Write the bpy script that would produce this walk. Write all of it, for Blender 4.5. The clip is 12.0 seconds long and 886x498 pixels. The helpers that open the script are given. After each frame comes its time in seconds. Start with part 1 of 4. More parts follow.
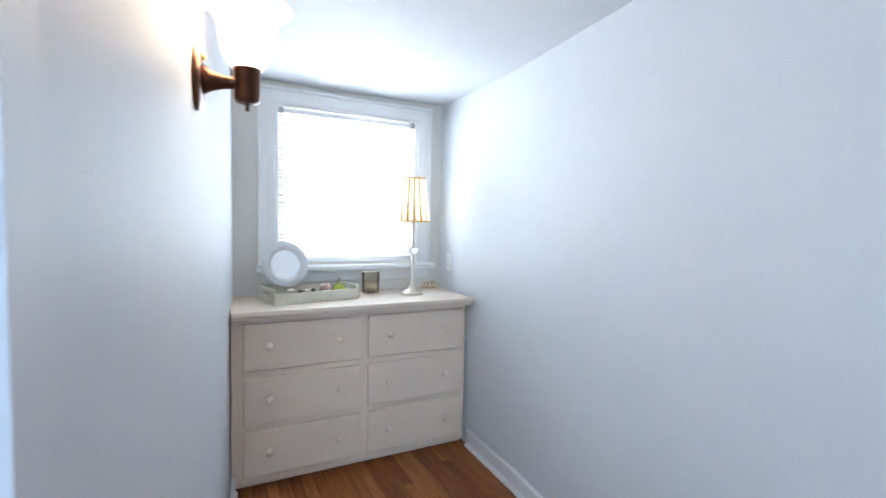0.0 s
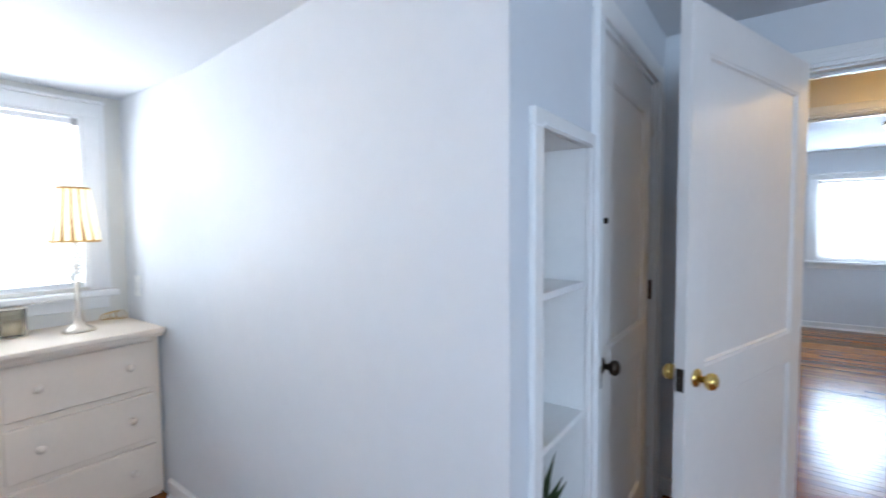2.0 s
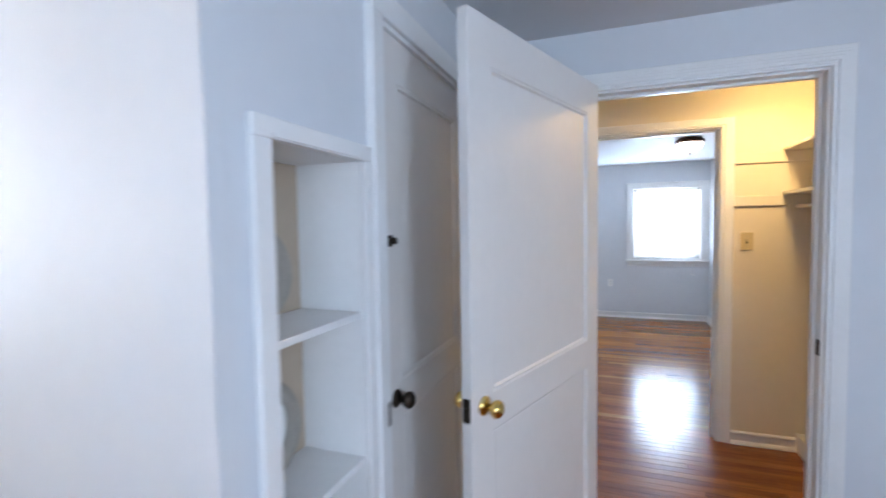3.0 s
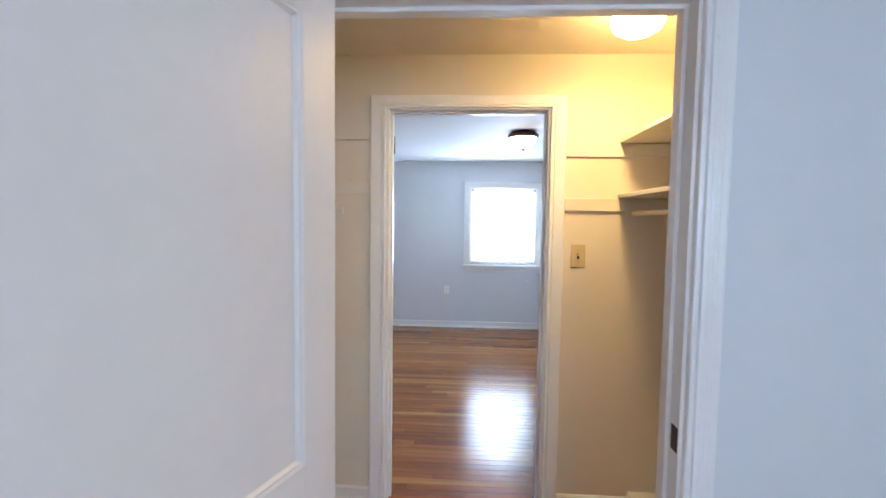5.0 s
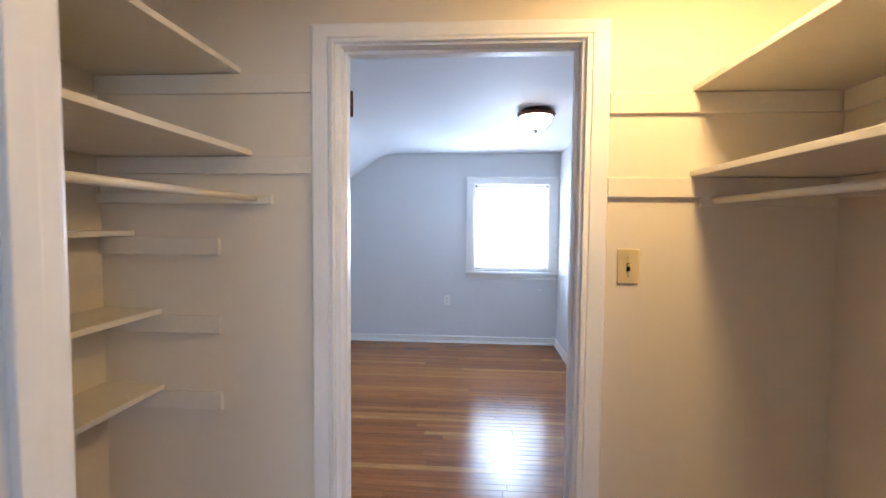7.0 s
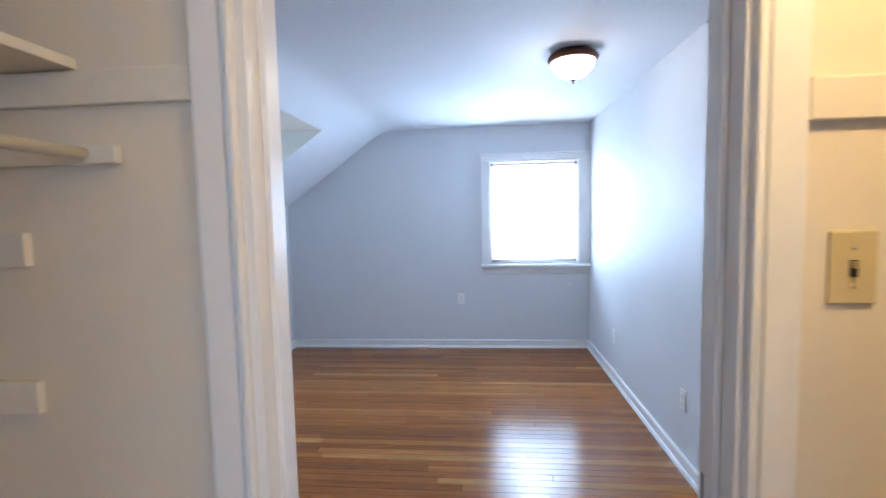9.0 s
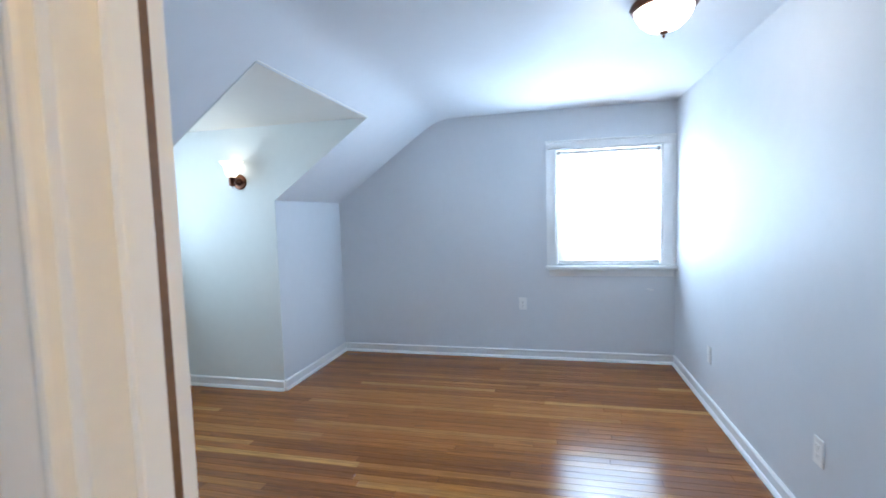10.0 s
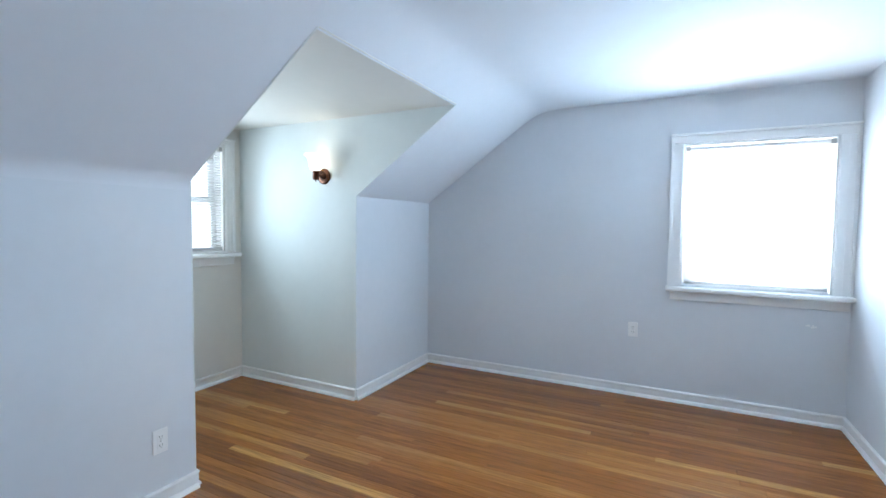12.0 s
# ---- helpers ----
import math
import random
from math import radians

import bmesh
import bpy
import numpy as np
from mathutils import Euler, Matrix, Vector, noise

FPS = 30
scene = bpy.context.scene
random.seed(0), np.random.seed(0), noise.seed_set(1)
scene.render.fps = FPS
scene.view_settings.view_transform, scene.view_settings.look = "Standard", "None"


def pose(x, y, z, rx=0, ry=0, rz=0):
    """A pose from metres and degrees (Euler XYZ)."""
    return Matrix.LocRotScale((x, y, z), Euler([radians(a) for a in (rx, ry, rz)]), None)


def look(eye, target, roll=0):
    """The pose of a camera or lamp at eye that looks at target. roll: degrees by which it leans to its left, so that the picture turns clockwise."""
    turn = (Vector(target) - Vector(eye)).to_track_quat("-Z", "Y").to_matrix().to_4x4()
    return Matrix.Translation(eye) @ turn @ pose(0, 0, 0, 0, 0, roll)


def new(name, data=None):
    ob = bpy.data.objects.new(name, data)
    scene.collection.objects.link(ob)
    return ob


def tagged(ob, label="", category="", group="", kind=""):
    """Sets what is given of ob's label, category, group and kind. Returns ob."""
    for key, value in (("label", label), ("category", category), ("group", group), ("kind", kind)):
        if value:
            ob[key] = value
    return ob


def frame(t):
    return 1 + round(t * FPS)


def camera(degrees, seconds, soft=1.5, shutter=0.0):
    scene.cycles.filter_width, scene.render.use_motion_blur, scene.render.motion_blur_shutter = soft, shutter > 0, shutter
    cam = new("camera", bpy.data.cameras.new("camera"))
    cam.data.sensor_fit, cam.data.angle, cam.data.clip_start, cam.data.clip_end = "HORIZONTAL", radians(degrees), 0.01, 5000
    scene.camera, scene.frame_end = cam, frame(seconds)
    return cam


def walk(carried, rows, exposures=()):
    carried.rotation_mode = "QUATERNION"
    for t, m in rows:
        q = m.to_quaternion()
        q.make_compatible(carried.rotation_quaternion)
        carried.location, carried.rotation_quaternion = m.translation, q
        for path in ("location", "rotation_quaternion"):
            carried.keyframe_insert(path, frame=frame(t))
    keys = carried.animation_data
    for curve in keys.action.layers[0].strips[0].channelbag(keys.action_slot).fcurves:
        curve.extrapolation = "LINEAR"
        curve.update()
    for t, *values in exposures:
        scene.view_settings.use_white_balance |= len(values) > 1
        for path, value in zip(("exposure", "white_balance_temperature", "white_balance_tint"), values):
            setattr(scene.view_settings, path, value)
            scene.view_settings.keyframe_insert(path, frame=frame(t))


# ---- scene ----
cam = camera(88.1, 12.0, shutter=0.5)
PATH = [
    (0, (0.32, -4.028, 1.335), (-1.46, -3.123, 1.222), 1.2),
    (0.5, (0.358, -3.969, 1.347), (-1.337, -2.914, 1.24), 0.6),
    (1, (0.404, -3.905, 1.359), (-1.148, -2.647, 1.258), 0.1),
    (1.5, (0.448, -3.808, 1.381), (-0.926, -2.358, 1.278), -0.3),
    (2, (0.512, -3.701, 1.408), (-0.653, -2.079, 1.3), -0.5),
    (2.5, (0.594, -3.582, 1.433), (-0.341, -1.818, 1.328), -0.7),
    (3, (0.682, -3.402, 1.464), (-0.011, -1.529, 1.354), -0.9),
    (3.5, (0.765, -3.179, 1.484), (0.316, -1.233, 1.373), -0.9),
    (3.7, (0.794, -3.094, 1.492), (0.439, -1.129, 1.38), -0.7),
    (5.3, (0.941, -2.149, 1.491), (0.843, -0.155, 1.366), 0.9),
    (5.5, (0.946, -2.05, 1.487), (0.845, -0.057, 1.365), 1.0),
    (6, (0.953, -1.848, 1.478), (0.84, 0.146, 1.36), 1.2),
    (6.5, (0.971, -1.673, 1.47), (0.849, 0.32, 1.36), 0.9),
    (7, (0.983, -1.531, 1.456), (0.847, 0.461, 1.346), 0.5),
    (7.2, (0.993, -1.49, 1.45), (0.837, 0.501, 1.347), 0.4),
    (8.8, (0.94, -0.874, 1.414), (0.778, 1.115, 1.282), -1.5),
    (9, (0.925, -0.757, 1.418), (0.739, 1.229, 1.266), -1.3),
    (9.5, (0.953, -0.498, 1.404), (0.633, 1.469, 1.238), -1.8),
    (10, (0.944, -0.317, 1.383), (0.476, 1.622, 1.235), -1.7),
    (10.5, (0.949, -0.168, 1.369), (0.332, 1.73, 1.24), -1.1),
    (11, (0.937, -0.039, 1.372), (0.2, 1.816, 1.248), -0.4),
    (11.5, (0.931, 0.062, 1.35), (0.098, 1.877, 1.238), 0.2),
    (12, (0.926, 0.155, 1.332), (0.026, 1.938, 1.226), 0.6),
]
walk(cam, [(t, look(eye, target, roll)) for t, eye, target, roll in PATH], exposures=[(0.0, -0.22, 6000, 12), (1.5, -0.13, 6100, 13), (2.5, -0.02, 6250, 16), (3.0, 0.06, 6350, 17), (3.7, 0.08, 6550, 18), (5.3, 0.19, 6300, 16), (7.2, 0.12, 6150, 19), (9.0, 0.10, 5850, 16), (9.6, 0.12, 5900, 13), (12.0, 0.23, 6150, 10)])

# ---- world and large lights ----
world = bpy.data.worlds.new("sky")
scene.world = world
world.use_nodes = True
wn = world.node_tree.nodes
sky = wn.new("ShaderNodeTexSky")
sky.sky_type, sky.sun_disc, sky.sun_elevation, sky.sun_rotation = "NISHITA", False, radians(40), radians(200)
world.node_tree.links.new(sky.outputs[0], wn["Background"].inputs[0])
wn["Background"].inputs[1].default_value = 0.12
scene.view_settings.exposure = 0.0


def area_lamp(name, eye, target, w, h, watts, colour, spread=180):
    la = bpy.data.lights.new(name, "AREA")
    la.shape, la.size, la.size_y, la.energy, la.color = "RECTANGLE", w, h, watts, colour
    la.spread = radians(spread)
    ob = new(name, la)
    ob.matrix_world = look(eye, target)
    return ob


def bulb(name, place, watts, radius, colour):
    la = bpy.data.lights.new(name, "POINT")
    la.energy, la.shadow_soft_size, la.color = watts, radius, colour
    ob = new(name, la)
    ob.location = place
    return ob


DAY = (0.57, 0.79, 1.0)
DAY_NORTH = (0.70, 0.88, 1.0)
area_lamp("daylight_bedroom", (1.4225, 4.0215, 1.402), (1.4225, 0, 1.402), 0.83, 0.935, 19, DAY, 140)
# Added fill before the blind, aimed up to brighten slope and ceiling.
area_lamp("slope_fill_lamp", (1.38, 3.93, 1.50), (-1.0, 1.4, 2.05), 0.36, 0.55, 17, DAY, 130)
area_lamp("daylight_dormer_b", (-2.4165, 2.2675, 1.52), (0, 2.2675, 1.52), 0.56, 0.76, 11, DAY_NORTH, 150)
area_lamp("daylight_dormer_a", (-2.4465, -3.25, 1.535), (0, -3.25, 1.535), 0.74, 0.82, 5.0, DAY_NORTH, 150)
# Two added lamps in unseen openings that brighten the dressing room.
area_lamp("south_fill_lamp", (1.75, -5.597, 1.55), (1.6, 0, 1.7), 1.2, 1.1, 8.5, DAY, 160)
area_lamp("east_fill_lamp", (3.297, -4.75, 1.55), (0, -4.0, 2.1), 0.95, 1.1, 29, DAY, 160)
WARM = (1.0, 0.67, 0.27)
SOFT = (1.0, 0.80, 0.58)
closet_lamp = area_lamp("closet_lamp", (1.56, -0.50, 2.196), (1.56, -0.499, 0), 0.17, 0.17, 8, WARM)
closet_lamp.data.shape = "DISK"
bulb("table_lamp_bulb", (-2.21, -2.946, 1.46), 10, 0.03, WARM)

# ---- materials ----


def material(name, colour, rough=0.5, metal=0.0, vary=0.06, scale=6.0, bump=0.0, bump_scale=60.0, coat=0.0, emit=0.0, emit_colour=None, trans=0.0, ior=1.45):
    m = bpy.data.materials.new(name)
    m.use_nodes = True
    nt = m.node_tree
    b = nt.nodes["Principled BSDF"]
    b.inputs["Roughness"].default_value, b.inputs["Metallic"].default_value = rough, metal
    b.inputs["Coat Weight"].default_value, b.inputs["IOR"].default_value = coat, ior
    b.inputs["Transmission Weight"].default_value = trans
    b.inputs["Base Color"].default_value = (*colour, 1)
    tc = nt.nodes.new("ShaderNodeTexCoord")
    if vary:
        n1, n2, mix, ramp = nt.nodes.new("ShaderNodeTexNoise"), nt.nodes.new("ShaderNodeTexNoise"), nt.nodes.new("ShaderNodeMix"), nt.nodes.new("ShaderNodeValToRGB")
        n1.inputs["Scale"].default_value, n2.inputs["Scale"].default_value = scale, scale * 9
        n1.inputs["Detail"].default_value = 4
        mix.inputs[0].default_value = 0.35
        for n, s in ((n1, 2), (n2, 3)):
            nt.links.new(tc.outputs["Object"], n.inputs["Vector"])
            nt.links.new(n.outputs["Fac"], mix.inputs[s])
        ramp.color_ramp.elements[0].position, ramp.color_ramp.elements[1].position = 0.3, 0.7
        ramp.color_ramp.elements[0].color = (*[c * (1 - vary) for c in colour], 1)
        ramp.color_ramp.elements[1].color = (*[min(1, c * (1 + vary)) for c in colour], 1)
        nt.links.new(mix.outputs[0], ramp.inputs[0])
        nt.links.new(ramp.outputs[0], b.inputs["Base Color"])
    if bump:
        n3, bp = nt.nodes.new("ShaderNodeTexNoise"), nt.nodes.new("ShaderNodeBump")
        n3.inputs["Scale"].default_value, n3.inputs["Detail"].default_value = bump_scale, 3
        bp.inputs["Strength"].default_value, bp.inputs["Distance"].default_value = bump, 0.002
        nt.links.new(tc.outputs["Object"], n3.inputs["Vector"])
        nt.links.new(n3.outputs["Fac"], bp.inputs["Height"])
        nt.links.new(bp.outputs[0], b.inputs["Normal"])
    if emit:
        b.inputs["Emission Color"].default_value = (*(emit_colour or colour), 1)
        b.inputs["Emission Strength"].default_value = emit
    return m


PAINT = material("wall_paint", (0.705, 0.728, 0.755), 0.55, vary=0.025, scale=1.6, bump=0.12, bump_scale=90)
CEIL = material("ceiling_paint", (0.738, 0.757, 0.787), 0.7, vary=0.02, scale=1.4, bump=0.12, bump_scale=70)
# Wall paint for the dormers, with the sconces' warm light mixed into the colour.
DORMER_LIT = material("wall_paint_warm_lit", (0.755, 0.735, 0.685), 0.55, vary=0.025, scale=1.6, bump=0.12, bump_scale=90)
# Same wall paint on the cheeks; its greener tone carries the dormer's warmer light.
CHEEK_LIT = material("wall_paint_cheek_lit", (0.705, 0.735, 0.72), 0.55, vary=0.025, scale=1.6, bump=0.12, bump_scale=90)
# White closet paint, yellowed in its base colour for the bulb's warm light.
CLOSET_LIT = material("closet_paint_warm_lit", (0.78, 0.715, 0.60), 0.5, vary=0.03, scale=2, bump=0.15, bump_scale=80)
TRIM = material("trim_gloss_paint", (0.85, 0.85, 0.84), 0.28, vary=0.03, scale=5, bump=0.06, bump_scale=40)

# ---- builders ----


def box(bm, x0, y0, z0, x1, y1, z1):
    m = Matrix.LocRotScale(((x0 + x1) / 2, (y0 + y1) / 2, (z0 + z1) / 2), None, (abs(x1 - x0), abs(y1 - y0), abs(z1 - z0)))
    return bmesh.ops.create_cube(bm, size=1, matrix=m)["verts"]


def prism(bm, pts, axis, a, b):
    """A polygon of 2D points, drawn out along an axis from a to b."""
    def place(p, q):
        return {"x": (q, p[0], p[1]), "y": (p[0], q, p[1]), "z": (p[0], p[1], q)}[axis]
    lo, hi = [bm.verts.new(place(p, a)) for p in pts], [bm.verts.new(place(p, b)) for p in pts]
    n = len(pts)
    faces = [bm.faces.new(lo), bm.faces.new(hi)]
    faces += [bm.faces.new((lo[i], lo[(i + 1) % n], hi[(i + 1) % n], hi[i])) for i in range(n)]
    bmesh.ops.recalc_face_normals(bm, faces=faces)
    return faces


def lathe(bm, profile, centre, axis="z", steps=32):
    """A profile of (radius, height) turned round an axis through centre."""
    rings = []
    for r, h in profile:
        ring = []
        for i in range(steps):
            a = 2 * math.pi * i / steps
            c, s = r * math.cos(a), r * math.sin(a)
            p = {"z": (c, s, h), "x": (h, c, s), "y": (c, h, s)}[axis]
            ring.append(bm.verts.new(Vector(centre) + Vector(p)))
        rings.append(ring)
    for u, v in zip(rings, rings[1:]):
        for i in range(steps):
            f = bm.faces.new((u[i], u[(i + 1) % steps], v[(i + 1) % steps], v[i]))
            f.smooth = True
    for ring in (rings[0], rings[-1]):
        bm.faces.new(ring)
    bmesh.ops.recalc_face_normals(bm, faces=bm.faces[:])


def bevel(bm, w, segments=2):
    bmesh.ops.bevel(bm, geom=bm.edges[:], offset=w, segments=segments, affect="EDGES", profile=0.5, clamp_overlap=True)


def mesh_of(name, bm, mat):
    bmesh.ops.recalc_face_normals(bm, faces=bm.faces[:])
    me = bpy.data.meshes.new(name)
    bm.to_mesh(me)
    bm.free()
    me.materials.append(mat)
    return me


def thing(name, label, category, place=(0, 0, 0), group="", kind=""):
    ob = new(name)
    ob.empty_display_size = 0.05
    ob.location = place
    return tagged(ob, label, category, group, kind)


def world_of(ob):
    if ob.parent is None:
        return ob.matrix_basis.copy()
    return world_of(ob.parent) @ ob.matrix_parent_inverse @ ob.matrix_basis


def part(name, bm, mat, parent=None, label=""):
    ob = new(name, mesh_of(name, bm, mat))
    if parent is not None:
        ob.parent = parent
        ob.matrix_parent_inverse = world_of(parent).inverted()
    if label:
        ob["label"] = label
    return ob


def structure(name, bm, mat, label, category):
    return tagged(part(name, bm, mat), label, category, kind="structure")


def wall(name, axis, a, b, lo, hi, z0, z1, mat, label, holes=()):
    """A wall slab from a to b across its axis, lo to hi along it, with rectangular holes (lo, hi, z0, z1)."""
    bm = bmesh.new()

    def slab(u0, u1, w0, w1):
        if u1 - u0 > 1e-4 and w1 - w0 > 1e-4:
            if axis == "x":
                box(bm, a, u0, w0, b, u1, w1)
            else:
                box(bm, u0, a, w0, u1, b, w1)
    at = lo
    for u0, u1, w0, w1 in sorted(holes):
        slab(at, u0, z0, z1)
        slab(u0, u1, z0, w0)
        slab(u0, u1, w1, z1)
        at = u1
    slab(at, hi, z0, z1)
    return structure(name, bm, mat, label, "wall")


# ---- structure: bedroom ----
H = 2.30
wall("wall_north", "y", 4.025, 4.175, -1.30, 2.13, 0, 2.42, PAINT, "smooth grey-blue painted plaster end wall with a window", [(0.96, 1.885, 0.90, 1.945)])
wall("wall_east", "x", 1.98, 2.13, 0.12, 4.025, 0, 2.42, PAINT, "smooth grey-blue painted plaster side wall")
wall("wall_closet_north", "y", 0.06, 0.12, -1.30, 2.26, 0, 2.42, PAINT, "grey-blue painted plaster partition with a doorway", [(0.512, 1.34, -0.001, 2.06)])
wall("wall_closet_inner", "y", 0.0, 0.06, -0.45, 2.26, 0, 2.42, CLOSET_LIT, "painted closet wall with a doorway, warm lamplight in its colour", [(0.512, 1.34, -0.001, 2.06)])
wall("knee_wall_south", "x", -1.30, -1.185, 0.12, 1.597, 0, 1.535, PAINT, "low grey-blue painted knee wall under the slope")
wall("knee_wall_north", "x", -1.30, -1.185, 2.908, 4.025, 0, 1.535, PAINT, "low grey-blue painted knee wall under the slope")
for nm, y0, y1, a, b in (("dormer_cheek_south", 1.525, 1.605, 1.597, 1.605), ("dormer_cheek_north", 2.90, 2.98, 2.90, 2.908)):
    bm = bmesh.new()
    box(bm, -2.42, y0, 0, -1.19, y1, 2.2)
    prism(bm, [(-1.19, 0), (-1.185, 0), (-1.185, 1.535), (-0.374, 2.117), (-1.19, 2.117)], "y", a, b)
    structure(nm, bm, CHEEK_LIT, "pale painted plaster cheek wall of the dormer, lamplight in its colour", "wall")
wall("dormer_wall_west", "x", -2.52, -2.42, 1.525, 2.98, 0, 2.3, DORMER_LIT, "painted dormer wall with a window, warm lamplight in its colour", [(1.79, 2.745, 1.052, 1.965)])


def ceiling_profile(x_from):
    pts = []
    k = (2.30 - 1.535) / 1.06
    for x in np.arange(-1.185, 1.981, 0.02):
        zs = 1.535 + (x + 1.185) * k
        d = zs - 2.30
        # soft join of slope and flat
        w = 0.09
        z = 2.30 + (d - w * math.log(1 + math.exp(min(50, d / w * 2.2))) / 2.2)
        pts.append((float(x), z))
    pts.append((1.98, 2.30))
    return [p for p in pts if p[0] >= x_from]


def ceiling_piece(bm, x_from, y0, y1):
    pts = ceiling_profile(x_from)
    if y0 < 1:
        # the plaster rounds softly from the knee wall into the slope
        bend = [(-1.1842, 1.485), (-1.1842, 1.535), (-1.14, 1.5675)]
        pts = [tuple((1 - u) ** 2 * p + 2 * u * (1 - u) * q + u * u * r for p, q, r in zip(*bend)) for u in np.linspace(0, 1, 13)] + [p for p in pts if p[0] > -1.13]
    rows = [[bm.verts.new((x, y, z + up)) for x, z in pts] for y, up in ((y0, 0), (y1, 0), (y0, 0.1), (y1, 0.1))]
    a, b, c, d = rows
    under = [[bm.verts.new((x, y, z)) for x, z in pts] for y in (y0, y1)]
    for i in range(len(pts) - 1):
        f = bm.faces.new((under[0][i], under[0][i + 1], under[1][i + 1], under[1][i]))
        f.smooth = True
        bm.faces.new((c[i], d[i], d[i + 1], c[i + 1]))
        bm.faces.new((a[i], c[i], c[i + 1], a[i + 1]))
        bm.faces.new((b[i], b[i + 1], d[i + 1], d[i]))
    for i in (0, -1):
        bm.faces.new((a[i], b[i], d[i], c[i]))


bm = bmesh.new()
ceiling_piece(bm, -2, 0.12, 1.597)
ceiling_piece(bm, -0.39, 1.597, 2.908)
ceiling_piece(bm, -2, 2.908, 4.025)
structure("ceiling", bm, CEIL, "white ceiling that curves down into a roof slope", "ceiling")
bm = bmesh.new()
box(bm, -2.52, 1.605, 2.117, -0.372, 2.90, 2.22)
structure("ceiling_dormer", bm, DORMER_LIT, "flat white dormer ceiling", "ceiling")

# ---- structure: closet ----
wall("wall_closet_west", "x", -0.45, -0.33, -1.03, 0.0, 0, 2.42, CLOSET_LIT, "painted closet end wall, warm lamplight in its colour")
wall("wall_closet_east", "x", 2.13, 2.25, -1.03, 0.0, 0, 2.42, CLOSET_LIT, "painted closet end wall, warm lamplight in its colour")
wall("wall_closet_back", "y", -1.09, -1.03, -0.45, 2.25, 0, 2.42, CLOSET_LIT, "painted closet wall with a doorway, warm lamplight in its colour", [(0.486, 1.495, -0.001, 2.063)])
wall("wall_closet_south", "y", -1.15, -1.09, 0.06, 3.42, 0, 2.42, PAINT, "pale painted plaster partition with a doorway", [(0.486, 1.495, -0.001, 2.063)])
bm = bmesh.new()
box(bm, -0.45, -1.03, 2.31, 2.25, 0.0, 2.42)
structure("ceiling_closet", bm, CLOSET_LIT, "plain closet ceiling, warm lamplight in its colour", "ceiling")

# ---- structure: dressing room ----
wall("closet_back_wall", "x", -0.09, -0.0605, -2.30, -1.25, 0, 2.3, CLOSET_LIT, "plain wall behind the closet door")
wall("wall_niche", "x", -0.06, 0.06, -2.8005, -1.15, 0, 2.42, PAINT, "pale painted wall with a shelf niche and a closet door", [(-2.702, -2.333, 0.08, 1.645), (-2.222, -1.385, -0.001, 2.05)])
wall("wall_west", "x", -0.06, 0.06, -5.6, -4.1065, 0, 2.42, PAINT, "pale painted plaster wall")
# The openings in these two unseen walls are added to let light in.
wall("wall_south", "y", -5.72, -5.6, 0.06, 3.42, 0, 2.42, PAINT, "pale painted plaster wall with an added, unseen light opening", [(1.1, 2.4, 0.95, 2.15)])
wall("wall_room_east", "x", 3.3, 3.42, -5.6, -1.15, 0, 2.42, PAINT, "pale painted plaster wall with an added, unseen light opening", [(-5.25, -4.25, 0.95, 2.12)])
right = [(-2.6 + 0.1 * i, -2.649 - 0.179 * max(0, (-2.6 + 0.1 * i + 1.75) / 1.81) ** 1.2) for i in range(27)] + [(0.0598, -2.8285)]
bm = bmesh.new()
strip = [[bm.verts.new((x, y, z)) for x, y in right] for z in (0, 2.11)]
for i in range(len(right) - 1):
    bm.faces.new((strip[0][i], strip[0][i + 1], strip[1][i + 1], strip[1][i])).smooth = True
bm.faces.new([bm.verts.new(p) for p in ((0.0598, -2.8285, 0), (0.0598, -2.80, 0), (0.0598, -2.80, 2.33), (0.0598, -2.8285, 2.33))])
prism(bm, [(-2.6, -2.64), (-1.7, -2.64), (0.0, -2.79), (0.055, -2.82), (0.055, -2.80), (-0.2, -2.72), (-0.2, -2.55), (-2.6, -2.55)], "z", 0, 2.3)
structure("dormer_cheek_right", bm, PAINT, "pale painted plaster cheek wall of the dormer", "wall")
bm = bmesh.new()
prism(bm, [(-2.6, -3.910), (0.0565, -4.110), (0.0565, -4.2), (-2.6, -4.05)], "z", 0, 2.3)
structure("dormer_cheek_left", bm, PAINT, "pale painted plaster cheek wall of the dormer", "wall")
wall("dormer_wall_window", "x", -2.55, -2.45, -4.05, -2.55, 0, 2.3, DORMER_LIT, "painted dormer wall with a window, warm lamplight in its colour", [(-3.695, -2.828, 1.09, 1.99)])
bm = bmesh.new()
box(bm, -2.55, -4.2, 2.11, 0.06, -2.55, 2.42)
structure("ceiling_dormer_a", bm, CEIL, "flat white dormer ceiling", "ceiling")
bm = bmesh.new()
box(bm, 0.06, -5.6, 2.33, 3.3, -1.15, 2.42)
structure("ceiling_room", bm, CEIL, "flat white ceiling", "ceiling")
bm = bmesh.new()
box(bm, -2.6, -5.7, -0.12, 3.4, 4.15, -0.0118)
WOOD = material("sub_floor", (0.05, 0.025, 0.012), 0.7)
floor = structure("floor", bm, WOOD, "varnished strip wood floor with warm uneven boards", "floor")

# ---- more materials ----
WHITE = material("cream_enamel_paint", (0.87, 0.745, 0.61), 0.32, vary=0.03, scale=4, bump=0.08, bump_scale=35)
DOOR = material("door_gloss_paint", (0.78, 0.745, 0.71), 0.42, vary=0.03, scale=3, bump=0.10, bump_scale=25)
